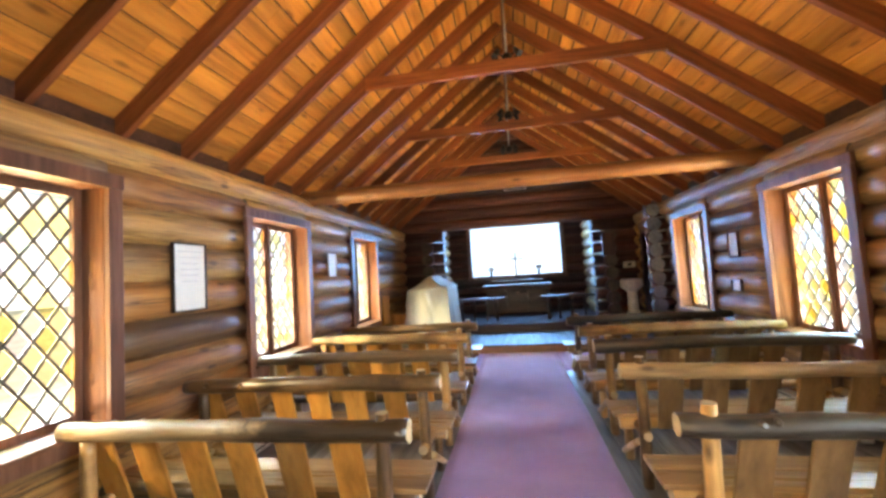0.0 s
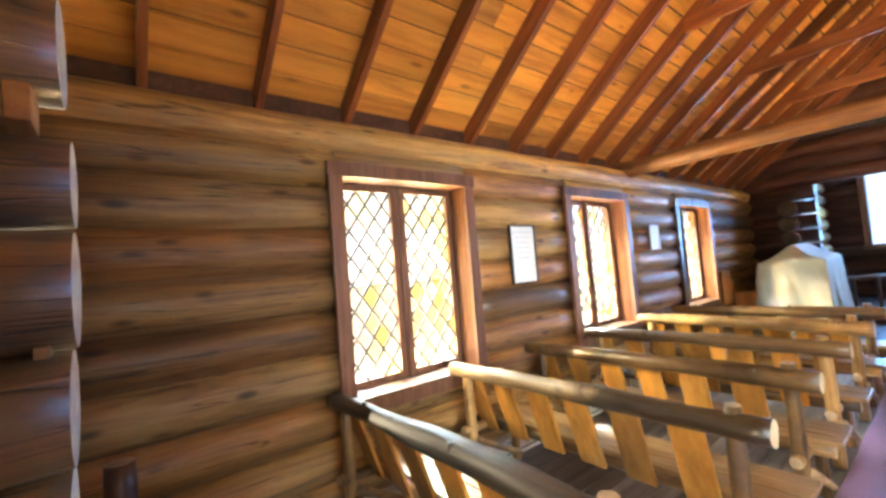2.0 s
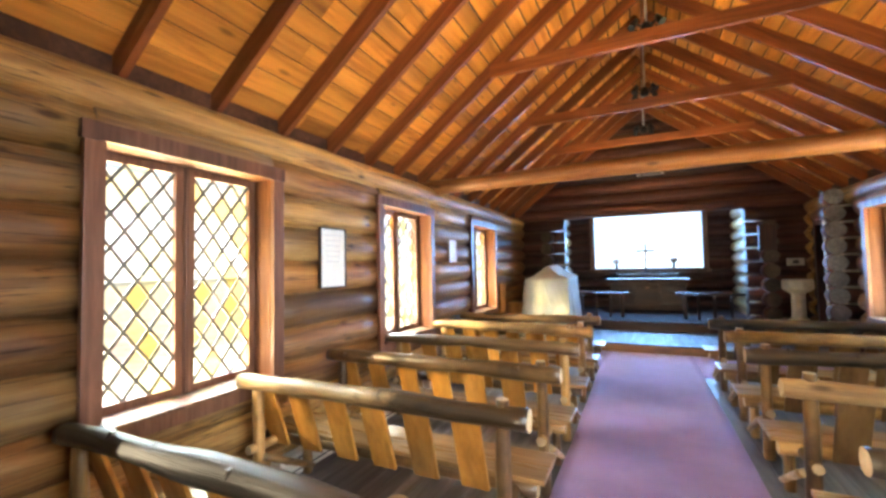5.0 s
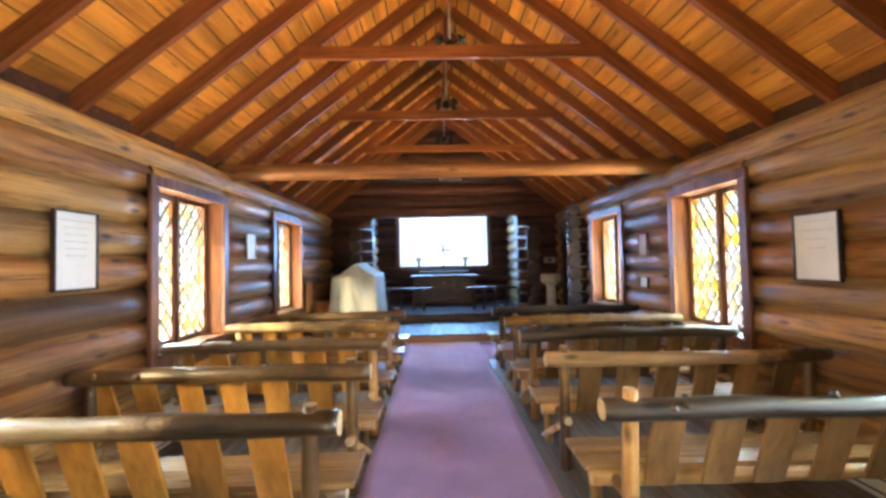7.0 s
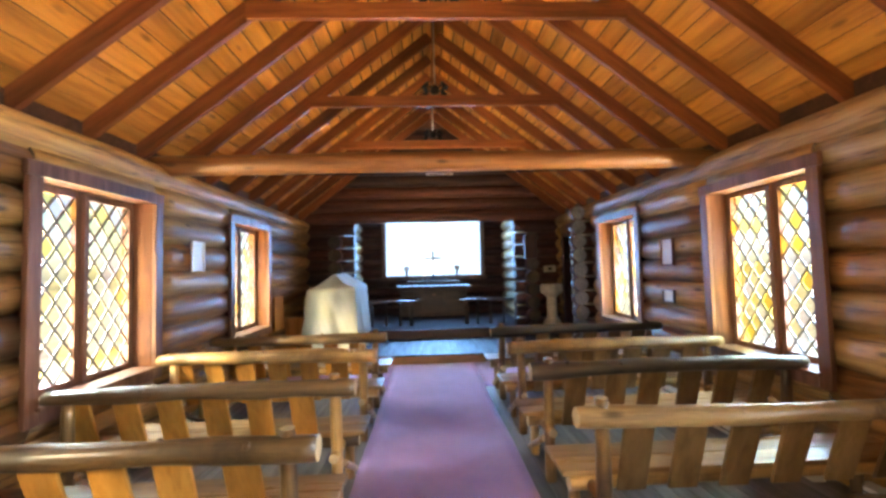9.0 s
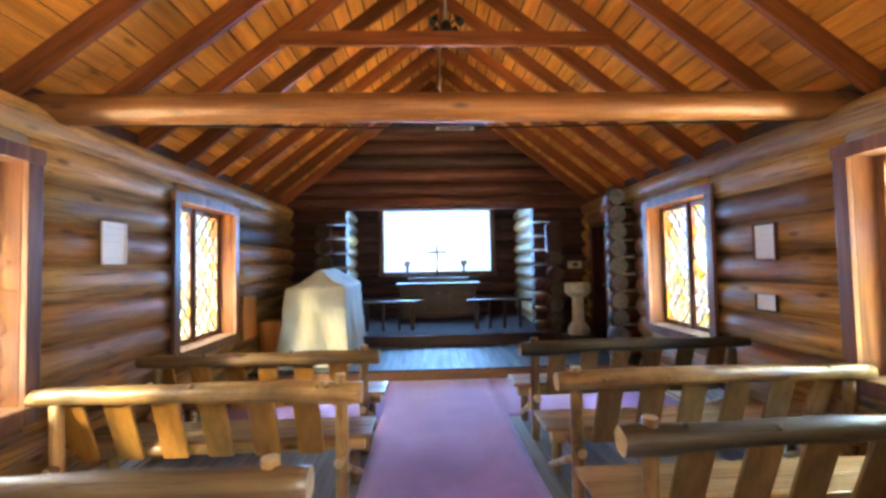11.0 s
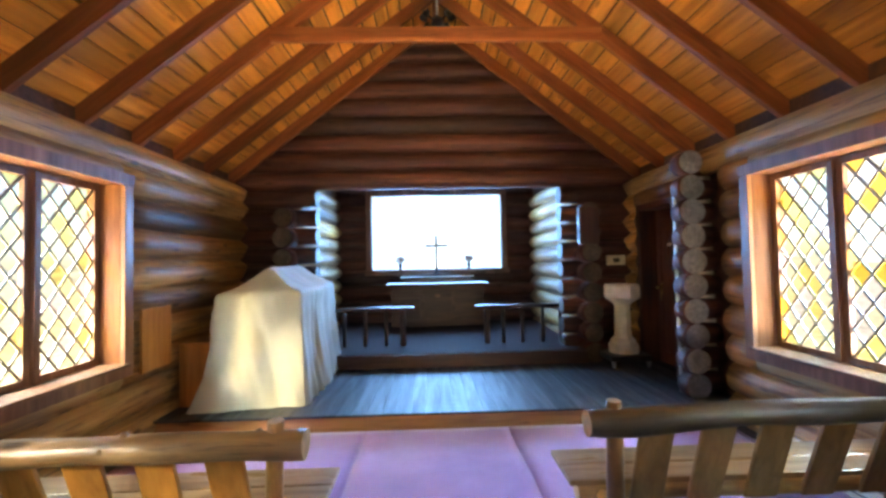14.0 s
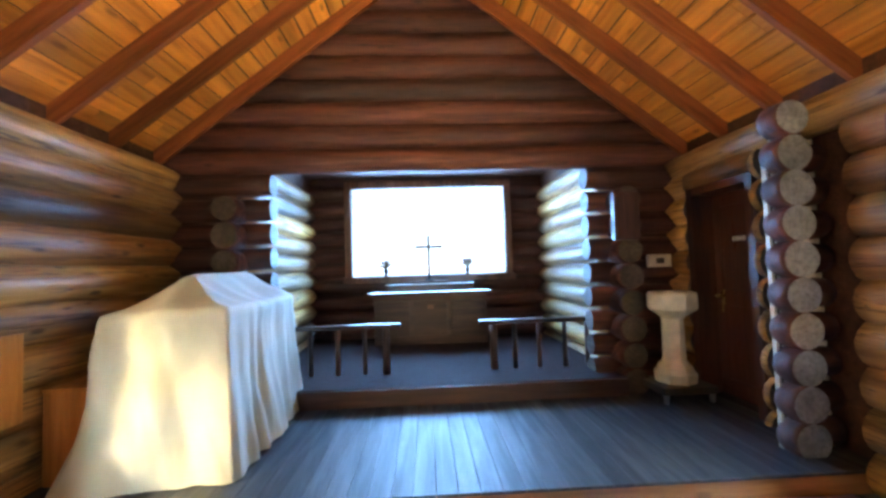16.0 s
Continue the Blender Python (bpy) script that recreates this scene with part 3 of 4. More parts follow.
def apse():
    core = bmesh.new()
    for s in (-1, 1):
        a, b = sorted((s * 2.09, s * 2.17))
        box(core, a, b, GABLE + 0.03, APSE + 0.1, 0, 3.2)
    wall = thing("wall_apse_sides", "pale peeled log side walls of the chancel", "wall", kind="structure", bm=core, material=DARKWOOD)
    for s in (-1, 1):
        for k in range(11):
            bm = bmesh.new()
            y0 = GABLE
            if k < 9:
                # nave end of the same log, its shade put into a darker colour
                stub = bmesh.new()
                pole(stub, (0, 0, 0), (0, 0.36, 0), 0.142 * random.uniform(0.96, 1.03), 0.14, 16, 4, 0.05, 0, random.uniform(0, 90), 1)
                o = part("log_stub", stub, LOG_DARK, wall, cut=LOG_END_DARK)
                o.location = (s * 2.13, GABLE - 0.34, 0.28 * k + 0.01)
            pole(bm, (0, 0, 0), (0, APSE + 0.15 - y0, 0), 0.145 * random.uniform(0.95, 1.04), 0.145, 14, 10, 0.05, 0, random.uniform(0, 90), 1)
            o = part("log", bm, LOG_Y, wall, cut=LOG_END_DARK)
            o.location = (s * 2.13, y0, 0.28 * k + 0.01)
    bm = bmesh.new()
    x0, x1, z0, z1 = -1.36, 1.40, 1.42, 3.02
    for b in ((-2.5, x0, 0, 3.4), (x1, 2.5, 0, 3.4), (x0, x1, 0, z0), (x0, x1, z1, 3.4)):
        box(bm, b[0], b[1], APSE, APSE + 0.14, b[2], b[3])
    back = thing("wall_apse_back", "dark stained boarded wall behind the altar", "wall", kind="structure", bm=bm, material=DARKWOOD)
    for k in range(11):
        zc = 0.14 + PITCH * k
        if zc > z0 - 0.1 and zc < z1 + 0.05:
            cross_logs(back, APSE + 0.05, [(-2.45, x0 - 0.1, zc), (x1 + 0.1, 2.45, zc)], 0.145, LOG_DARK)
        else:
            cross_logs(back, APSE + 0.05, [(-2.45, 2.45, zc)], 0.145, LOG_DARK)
    thing("ceiling_apse", "dark board ceiling over the chancel", "ceiling", kind="structure", bm=boxbm(-2.6, 2.6, GABLE + 0.16, APSE + 0.3, 3.2, 3.3), material=DARKWOOD)
    win = thing("window_altar", "large clear altar window, blown out with daylight", "window", kind="structure")
    for n, b in (("jamb", (x0 - 0.1, x0 + 0.02)), ("jamb", (x1 - 0.02, x1 + 0.1))):
        part(n, boxbm(b[0], b[1], APSE - 0.13, APSE - 0.05, z0 - 0.09, z1 + 0.09, bevel=0.006), CASING, win)
    part("head", boxbm(x0 - 0.1, x1 + 0.1, APSE - 0.132, APSE - 0.05, z1 - 0.02, z1 + 0.1, bevel=0.006), CASING, win)
    part("window_sill", boxbm(x0 - 0.13, x1 + 0.13, APSE - 0.19, APSE - 0.05, z0 - 0.09, z0 + 0.02, bevel=0.006), CASING, win)
    for b in ((x0, x0 + 0.055, z0, z1), (x1 - 0.055, x1, z0, z1), (x0, x1, z0, z0 + 0.05), (x0, x1, z1 - 0.05, z1)):
        part("window_frame", boxbm(b[0], b[1], APSE - 0.045, APSE + 0.02, b[2], b[3], bevel=0.004), WHITE, win, "pale painted sash frame")
    part("pane", boxbm(x0 + 0.05, x1 - 0.05, APSE - 0.012, APSE - 0.008, z0 + 0.045, z1 - 0.045), PANE_CLEAR, win)
    lamp("window_daylight", "AREA", look((0.02, APSE + 0.3, 2.2), (0.02, 0, 2.5)), 210, (0.21, 0.49, 1.0), 2.7, 1.6)


def back_wall():
    wall = thing("wall_back", "log wall by the entrance with a doorway", "wall", kind="structure", bm=boxbm(-3.0, -0.8, BACK - 0.03, BACK + 0.03, 0, 2.75), material=DARKWOOD)
    part("core", boxbm(0.8, 3.0, BACK - 0.03, BACK + 0.03, 0, 2.75), DARKWOOD, wall)
    bm = bmesh.new()
    top = under(0) + DECK + 0.1
    vs = [bm.verts.new((x, y, z)) for y in (BACK - 0.03, BACK + 0.03) for x, z in ((-3.05, 2.7), (3.05, 2.7), (0.0, top))]
    bm.faces.new(vs[:3]), bm.faces.new(vs[3:][::-1])
    for i in range(3):
        j = (i + 1) % 3
        bm.faces.new((vs[i], vs[j], vs[3 + j], vs[3 + i]))
    part("gable", bm, LOG_X, wall)
    joints = [1.182 + 0.302 * k for k in range(-4, 5)]
    cross_logs(wall, BACK + 0.06, [(a, b, z) for z in joints[:7] for a, b in ((-3.0, -0.78), (0.78, 3.0))] + [(-3.0, 3.0, 2.66)], 0.117, LOG_PALE)
    for x0, x1 in ((-2.9, -0.83), (0.83, 2.9)):
        part("chink_board", boxbm(x0, x1, BACK + 0.031, BACK + 0.10, 0, 2.6), CASING, wall, "red-brown board behind the log joints")
    porch = thing("wall_vestibule", "log side walls of the entrance vestibule with pale sawn ends", "wall", kind="structure", bm=boxbm(-1.6, -1.52, BACK - 1.9, BACK - 0.04, 0, 2.72), material=DARKWOOD)
    part("core", boxbm(1.52, 1.6, BACK - 1.9, BACK - 0.04, 0, 2.72), DARKWOOD, porch)
    for s in (-1, 1):
        for k, (z0, z1) in enumerate(zip(joints, joints[1:])):
            z0, z1 = {6: (z0, 2.021), 7: (2.114, z1)}.get(k, (z0, z1))
            r = (z1 - z0) / 2 + 0.005
            bm = bmesh.new()
            pole(bm, (0, 0, 0), (0, 2.255 + random.uniform(-0.008, 0.012), 0), r * random.uniform(0.97, 1.0), r, 18, 9, 0.04, 0, random.uniform(0, 90), 1)
            o = part("log", bm, LOG_VARNISH, porch, cut=LOG_SAWN)
            o.location = (s * 1.55, BACK - 1.9, (z0 + z1) / 2)
        q = sorted((s * 1.50, s * 1.54))
        part("core", boxbm(q[0], q[1], BACK - 0.03, -0.66, 0, 2.72), DARKWOOD, porch)
    bm = bmesh.new()
    pole(bm, (-1.40, -0.68, 2.03), (-1.13, -0.80, 2.44), 0.055, 0.066, 14, 6, 0.08, 0, 2.0, 1)
    part("brace_log", bm, LOG_PALE, porch, "pale slanting brace pole", cut=POLE_CUT)
    part("wedge", boxbm(-1.54, -1.40, -0.645, -0.595, 2.022, 2.112, bevel=0.006), PANEL_M, porch, "pale wooden wedge")
    part("wedge", boxbm(-1.54, -1.41, -0.593, -0.545, 2.022, 2.112, bevel=0.006), NOSE, porch, "pale wooden wedge")
    part("wedge", boxbm(-1.54, -1.44, -0.556, -0.53, 1.474, 1.502, bevel=0.003), PANEL_M, porch, "pale wooden wedge")
    part("end_wall", boxbm(-1.7, -0.6, BACK - 2.0, BACK - 1.9, 0, 2.8), LOG_X, porch)
    part("end_wall", boxbm(0.6, 1.7, BACK - 2.0, BACK - 1.9, 0, 2.8), LOG_X, porch)
    part("end_wall", boxbm(-0.6, 0.6, BACK - 2.0, BACK - 1.9, 2.1, 2.8), LOG_X, porch)
    lamp("entrance_daylight", "AREA", look((0, BACK - 2.05, 1.15), (-2.2, 1.2, 2.7)), 60, (1.0, 0.80, 0.54), 1.2, 2.0)
    thing("ceiling_vestibule", "board ceiling of the entrance vestibule", "ceiling", kind="structure", bm=boxbm(-1.7, 1.7, BACK - 2.0, BACK - 0.15, 2.8, 2.86), material=BOARDS)


def chancel_post():
    """The crossed log ends that stand between nave and platform beside the vestry door."""
    st = thing("log_corner", "stack of crossed logs with pale sawn round ends", "log wall end", kind="structure",
               bm=boxbm(2.61, 2.95, 8.13, 8.17, 0.0, 2.68), material=BEIGE)
    part("end_board", boxbm(2.492, 2.512, 8.08, 8.12, PLAT_Z + 0.002, 2.3, bevel=0.004), BEIGE, st, "pale painted edge board")
    part("back_board", boxbm(2.93, 2.96, 7.70, 8.52, 0.0, 2.75), DARKWOOD, st)
    for k in range(10):
        bm = bmesh.new()
        pole(bm, (0, 0, 0), (0, 0.17, 0), 0.136 * random.uniform(0.96, 1.03), 0.136, 18, 4, 0.04, 0, random.uniform(0, 90), 1)
        o = part("log", bm, LOG_DARK, st, cut=LOG_END)
        o.location = (2.59, 7.93, 0.27 + 0.256 * k)
        bm = bmesh.new()
        pole(bm, (0, 0, 0), (0.32, 0, 0), 0.118 * random.uniform(0.96, 1.02), 0.112, 14, 4, 0.04, 0, random.uniform(0, 90), 1)
        o = part("log", bm, LOG_DARK, st, cut=LOG_END_DARK)
        o.location = (2.62, 8.13, 0.27 + 0.256 * k)


# ---- roof ----
def roof():
    n = math.sqrt(1 + SLOPE * SLOPE)
    for s, side in ((-1, "west"), (1, "east")):
        bm = bmesh.new()
        full = 3.25 * n
        w = 0.187
        count = int(full / w) + 1
        for k in range(count):
            d0, d1 = k * w + 0.013, (k + 1) * w - 0.013
            lift = random.uniform(-0.002, 0.002)
            y = BACK - 0.3
            while y < GABLE + 0.3:
                y1 = min(y + random.uniform(2.2, 4.5), GABLE + 0.3)
                pts = []
                for d in (d0, d1):
                    x = 3.25 - d / n
                    z = under(0) + DECK - SLOPE * x + lift
                    pts.append((s * x, z))
                up = 0.022
                v = [bm.verts.new((p[0], yy, p[1] + h)) for h in (0, up) for p in pts for yy in (y + 0.002, y1 - 0.002)]
                for f in ((0, 1, 3, 2), (4, 6, 7, 5), (0, 4, 5, 1), (2, 3, 7, 6), (0, 2, 6, 4), (1, 5, 7, 3)):
                    bm.faces.new([v[i] for i in f])
                y = y1
        thing("ceiling_" + side, "sloping ceiling of knotty orange pine boards", "ceiling", kind="structure", bm=bm, material=BOARDS)
        bm = bmesh.new()
        a, b = (0.0, under(0) + DECK + 0.03), (s * 3.6, under(0) + DECK + 0.03 - SLOPE * 3.6)
        v = [bm.verts.new((p[0], y, p[1] + h)) for h in (0, 0.06) for p in (a, b) for y in (BACK - 0.5, GABLE + 0.4)]
        for f in ((0, 1, 3, 2), (4, 6, 7, 5), (0, 4, 5, 1), (2, 3, 7, 6), (0, 2, 6, 4), (1, 5, 7, 3)):
            bm.faces.new([v[i] for i in f])
        thing("roof_" + side, "weathered outer roof covering", "roof", kind="structure", bm=bm, material=SHINGLE)
        q = sorted((s * 2.915, s * 2.945))
        thing("trim_eave_" + side, "dark board closing the eave above the wall plate", "trim", kind="structure",
              bm=boxbm(q[0], q[1], BACK - 0.3, GABLE + 0.3, 2.60, under(2.93) + DECK - 0.004), material=DARKWOOD)
    thing("ridge_board", "dark ridge board under the roof peak", "ridge board", kind="structure",
          bm=boxbm(-0.02, 0.02, BACK, GABLE, under(0) + 0.0, under(0) + DECK - 0.03), material=RAFTER)

    length = (FOOT_X + 0.12) * n
    depth = DECK / n - 0.004
    me = mesh_of("rafter", boxbm(0, length, -0.024, 0.024, 0, depth, bevel=0.004), RAFTER)
    ang = math.degrees(math.atan(SLOPE))
    for y in RAFTER_YS:
        if not BACK + 0.1 < y < GABLE - 0.12:
            continue
        for s in (-1, 1):
            o = new("rafter", me)
            base = Vector((s * (FOOT_X + 0.12), y, under(FOOT_X + 0.12)))
            o.matrix_world = Matrix.Translation(base) @ (pose(0, 0, 0, 0, -ang, 0) if s < 0 else pose(0, 0, 0, 0, 0, 180) @ pose(0, 0, 0, 0, -ang, 0))
            tagged(o, "red-brown stained sawn rafter under the pine boards", "rafter", "roof rafters", "structure")
    for y in [4.05 + 1.851 * k for k in range(-2, 3)]:
        if y < BACK + 0.3:
            continue
        ob = thing("collar_beam", "red-brown stained collar beam nailed across a rafter pair", "beam", "collar beams", "structure",
                   bm=boxbm(-1.60, 1.60, -0.022, 0.022, 0, 0.14, bevel=0.004), material=RAFTER, at=(0, y - 0.048, 3.725))
    bm = bmesh.new()
    pole(bm, (-2.98, 0, 0), (2.98, 0, 0), 0.105, 0.10, 16, 30, 0.05, 0.01, 4.0, 0)
    thing("tie_beam", "thick round orange-brown log tie beam across the nave", "beam", "", "structure", bm=bm, material=TIE, at=(0, 4.86, 2.735))
    rod = thing("tie_rod", "thin black iron tie rod with a turnbuckle", "tie rod")
    bm = bmesh.new()
    pole(bm, (-2.86, 5.06, 2.70), (-0.12, 5.06, 2.655), 0.008, 0.008, 6, 2, 0)
    part("rod", bm, IRON, rod)
    bm = bmesh.new()
    pole(bm, (0.12, 5.06, 2.655), (2.86, 5.06, 2.70), 0.008, 0.008, 6, 2, 0)
    part("rod", bm, IRON, rod)
    bm = bmesh.new()
    for dz in (-0.010, 0.010):
        pole(bm, (-0.13, 5.06, 2.655 + dz), (0.13, 5.06, 2.655 + dz), 0.004, 0.004, 6, 2, 0)
    for x in (-0.13, 0.13):
        pole(bm, (x - 0.015, 5.06, 2.655), (x + 0.015, 5.06, 2.655), 0.014, 0.014, 8, 2, 0)
    part("turnbuckle", bm, STEEL, rod, "bright steel turnbuckle")


# ---- side windows ----
def window(name, sx, y0, y1, pane_mat, label):
    """Casing boards on the room side, a deep reveal, and two sashes of leaded diamonds."""
    w = thing(name, label, "window", kind="structure")
    xi, xo, xg = sx * 2.695, sx * 2.735, sx * 2.925
    c = CASE

    def bx(n, xa, xb, ya, yb, za, zb, mat, lab="", bev=0.006):
        xa, xb = sorted((xa, xb))
        return part(n, boxbm(xa, xb, ya, yb, za, zb, bevel=bev), mat, w, lab)
    bx("casing", xi, xo, y0, y0 + c, WZ0, WZ1 - c - 0.001, CASING)
    bx("casing", xi, xo, y1 - c, y1, WZ0, WZ1 - c - 0.001, CASING)
    bx("casing", xi - sx * 0.003, xo, y0 - 0.012, y1 + 0.012, WZ1 - c, WZ1, CASING)
    bx("casing", xi, xo, y0 + c + 0.001, y1 - c - 0.001, WZ0, WZ0 + 0.09, CASING)
    iy0, iy1, iz0, iz1 = y0 + c, y1 - c, WZ0 + 0.10, WZ1 - c
    bx("window_sill", xi - sx * 0.03, sx * 3.0, iy0 - 0.03, iy1 + 0.03, iz0 - 0.008, iz0 + 0.018, CASING)
    t = 0.03
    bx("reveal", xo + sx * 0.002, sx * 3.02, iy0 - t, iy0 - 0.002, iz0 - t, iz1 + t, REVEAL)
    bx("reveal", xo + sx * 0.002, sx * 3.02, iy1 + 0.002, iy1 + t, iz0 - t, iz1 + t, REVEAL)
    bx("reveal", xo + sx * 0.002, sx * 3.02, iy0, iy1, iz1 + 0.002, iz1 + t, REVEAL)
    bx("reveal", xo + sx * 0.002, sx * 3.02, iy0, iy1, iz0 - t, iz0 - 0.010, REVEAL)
    mid = (iy0 + iy1) / 2
    bx("mullion", xg - sx * 0.045, xg + sx * 0.03, mid - 0.012, mid + 0.012, iz0 + 0.019, iz1 - 0.002, CASING)
    f = 0.05
    for a, b in ((iy0 + 0.003, mid - 0.013), (mid + 0.013, iy1 - 0.003)):
        za, zb = iz0 + 0.02, iz1 - 0.003
        bm = bmesh.new()
        for q in ((a, a + f, za, zb), (b - f, b, za, zb), (a + f, b - f, za, za + f), (a + f, b - f, zb - f, zb)):
            xa, xb = sorted((xg - sx * 0.02, xg + sx * 0.02))
            box(bm, xa, xb, q[0], q[1], q[2], q[3])
        sash = part("sash", bm, CASING, w, "brown wooden casement frame")
        ga, gb, gz0, gz1 = a + f, b - f, za + f, zb - f
        nx, nz = 3, 7
        dw, dh = (gb - ga) / nx, (gz1 - gz0) / nz
        bm = bmesh.new()
        ht = 0.0095
        for i in range(-nz, nx + nz):
            for up in (1, -1):
                # one bar of the lattice, clipped to the sash
                y, z = ga + i * dw, (gz0 if up > 0 else gz1)
                dy, dz = dw, up * dh
                t0, t1 = max(0, (ga - y) / dy), min(nz, (gb - y) / dy)
                if t1 - t0 < 0.2:
                    continue
                p, q = Vector((xg, y + dy * t0, z + dz * t0)), Vector((xg, y + dy * t1, z + dz * t1))
                nrm = Vector((0, -(q - p).z, (q - p).y)).normalized() * ht
                h = Vector((0.005 + 0.001 * up, 0, 0))
                v = [bm.verts.new(c0 + e) for e in (-h, h) for c0 in (p - nrm, p + nrm, q + nrm, q - nrm)]
                for fc in ((0, 1, 2, 3), (7, 6, 5, 4), (0, 4, 5, 1), (1, 5, 6, 2), (2, 6, 7, 3), (3, 7, 4, 0)):
                    bm.faces.new([v[k] for k in fc])
        lat = part("lattice", bm, LEAD, w)
        shapes = {}
        for key, pts in (("full", [(-.5, 0), (0, -.5), (.5, 0), (0, .5)]), ("l", [(0, -.5), (.5, 0), (0, .5)]), ("r", [(-.5, 0), (0, -.5), (0, .5)]),
                         ("b", [(-.5, 0), (.5, 0), (0, .5)]), ("t", [(-.5, 0), (0, -.5), (.5, 0)])):
            bm = bmesh.new()
            lo = [bm.verts.new((-0.0015, p[0] * dw, p[1] * dh)) for p in pts]
            bm.faces.new(lo)
            shapes[key] = mesh_of("pane", bm, pane_mat)
        for i in range(2 * nx + 1):
            for j in range(2 * nz + 1):
                if (i + j) % 2 == 0:
                    continue
                key = "l" if i == 0 else "r" if i == 2 * nx else "b" if j == 0 else "t" if j == 2 * nz else "full"
                o = new("pane", shapes[key])
                o.parent, o.location = sash, (xg, ga + i * dw / 2, gz0 + j * dh / 2)


# ---- pews ----
def pew(name, y, xa, xb, aisle, label, tone, seed):
    """A rustic pew: a pole along the top, board slats, a lower pole, two seat planks, and peeled posts and legs at the ends."""
    rnd = random.Random(seed)
    p = thing(name, label, "pew", "pews along the aisle", at=(0, y, 0))
    L = xb - xa
    ends = (xa + 0.14, xb - 0.14)
    bm = bmesh.new()
    r = rnd.uniform(0.054, 0.062)
    pole(bm, (xa, 0, 0.835), (xb, 0, 0.835 + rnd.uniform(-0.02, 0.02)), r * (0.9 if aisle > 0 else 1.1), r * (1.1 if aisle > 0 else 0.88), 14, 30, 0.2, rnd.uniform(-0.03, 0.03), seed * 7.3, 1)
    for _ in range(rnd.randint(4, 7)):
        kx, ka = rnd.uniform(xa + 0.15, xb - 0.1), rnd.uniform(0.2, 2.9)
        dirv = Vector((rnd.uniform(-0.3, 0.3), -math.cos(ka), math.sin(ka)))
        c = Vector((kx, 0, 0.835))
        pole(bm, c + dirv * r * 0.7, c + dirv * (r + rnd.uniform(0.006, 0.02)), 0.024, 0.012, 8, 3, 0.15, 0, kx * 9, 0)
    part("top_rail", bm, tone, p, cut=POLE_CUT)
    bm = bmesh.new()
    pole(bm, (xa + 0.02, 0.228, 0.395), (xb - 0.02, 0.228, 0.40), 0.048, 0.043, 12, 20, 0.12, rnd.uniform(-0.015, 0.015), seed * 3.7, 1)
    part("back_rail", bm, PEEL_X, p, cut=POLE_CUT)
    n = int((L - 0.45) / 0.298) + 1
    for i in range(n):
        x = (xb - 0.37 - 0.298 * i if aisle > 0 else xa + 0.37 + 0.298 * i) + rnd.uniform(-0.012, 0.012)
        bm = bmesh.new()
        w, t = 0.083, 0.011
        lo, hi = Vector((x, 0.185, 0.36)), Vector((x + rnd.uniform(-0.008, 0.008), 0.015, 0.86))
        v = [bm.verts.new(c + Vector((sx * w, sy * t, 0))) for c in (lo, hi) for sx, sy in ((-1, -1), (1, -1), (1, 1), (-1, 1))]
        for f in ((0, 3, 2, 1), (4, 5, 6, 7), (0, 1, 5, 4), (1, 2, 6, 5), (2, 3, 7, 6), (3, 0, 4, 7)):
            bm.faces.new([v[k] for k in f])
        bmesh.ops.bevel(bm, geom=list(bm.edges), offset=0.003, segments=1, affect="EDGES")
        part("slat", bm, SLAT if aisle > 0 else SLAT_SHADED, p)
    for a, b in ((0.20, 0.365), (0.372, 0.55)):
        part("seat_plank", boxbm(xa + (0.03 if aisle > 0 else -0.02), xb + (0.02 if aisle > 0 else -0.03), a, b, 0.435, 0.465, bevel=0.006), SEAT, p)
    for x in ends:
        bm = bmesh.new()
        pole(bm, (x, 0.035, 0.012), (x + rnd.uniform(-0.01, 0.01), 0.012, 0.93 if (x - xa < 0.5) == (aisle < 0) else 0.80), 0.043, 0.036, 10, 9, 0.1, rnd.uniform(-0.01, 0.01), seed + x, 1)
        part("post", bm, PEEL_Z, p, cut=POLE_CUT)
        bm = bmesh.new()
        pole(bm, (x, 0.49, 0.012), (x, 0.48, 0.432), 0.038, 0.034, 10, 5, 0.1, 0, seed + x + 2, 1)
        part("leg", bm, PEEL_Z, p, cut=POLE_CUT)
        bm = bmesh.new()
        pole(bm, (x, -0.06, 0.395), (x, 0.57, 0.385), 0.034, 0.03, 10, 6, 0.1, 0, seed + x + 5, 1)
        part("seat_bearer", bm, PEEL_Y, p, cut=POLE_CUT)
        bm = bmesh.new()
        pole(bm, (x + 0.045 * aisle, 0.03, 0.33), (x + 0.045 * aisle, 0.50, 0.07), 0.026, 0.022, 8, 5, 0.1, 0, seed + x + 7, 1)
        part("brace", bm, PEEL_Y, p, cut=POLE_CUT)
    return p


# ---- assembly ----
ground()
distance()
floors()
holes_w = [(a + CASE - 0.03, b - CASE + 0.03, WZ0 + 0.07, WZ1 - CASE + 0.03) for a, b in WIN_W]
holes_e = [(a + CASE - 0.03, b - CASE + 0.03, WZ0 + 0.07, WZ1 - CASE + 0.03) for a, b in WIN_E] + [(7.74, 8.46, 0.0, 2.52), (8.53, 9.43, 0.0, 2.30)]
side_wall("wall_west", -1, holes_w, BACK - 0.3, GABLE + 0.3, "varnished brown round-log side wall with three leaded windows")
side_wall("wall_east", 1, holes_e, BACK - 0.3, GABLE + 0.3, "varnished brown round-log side wall with leaded windows and a door")
gable_wall()
apse()
back_wall()
chancel_post()
roof()
for i, (a, b) in enumerate(WIN_W):
    window("window_%d" % (i + 1), -1, a, b, PANE_W, "pair of leaded diamond casements glowing white in a brown casing")
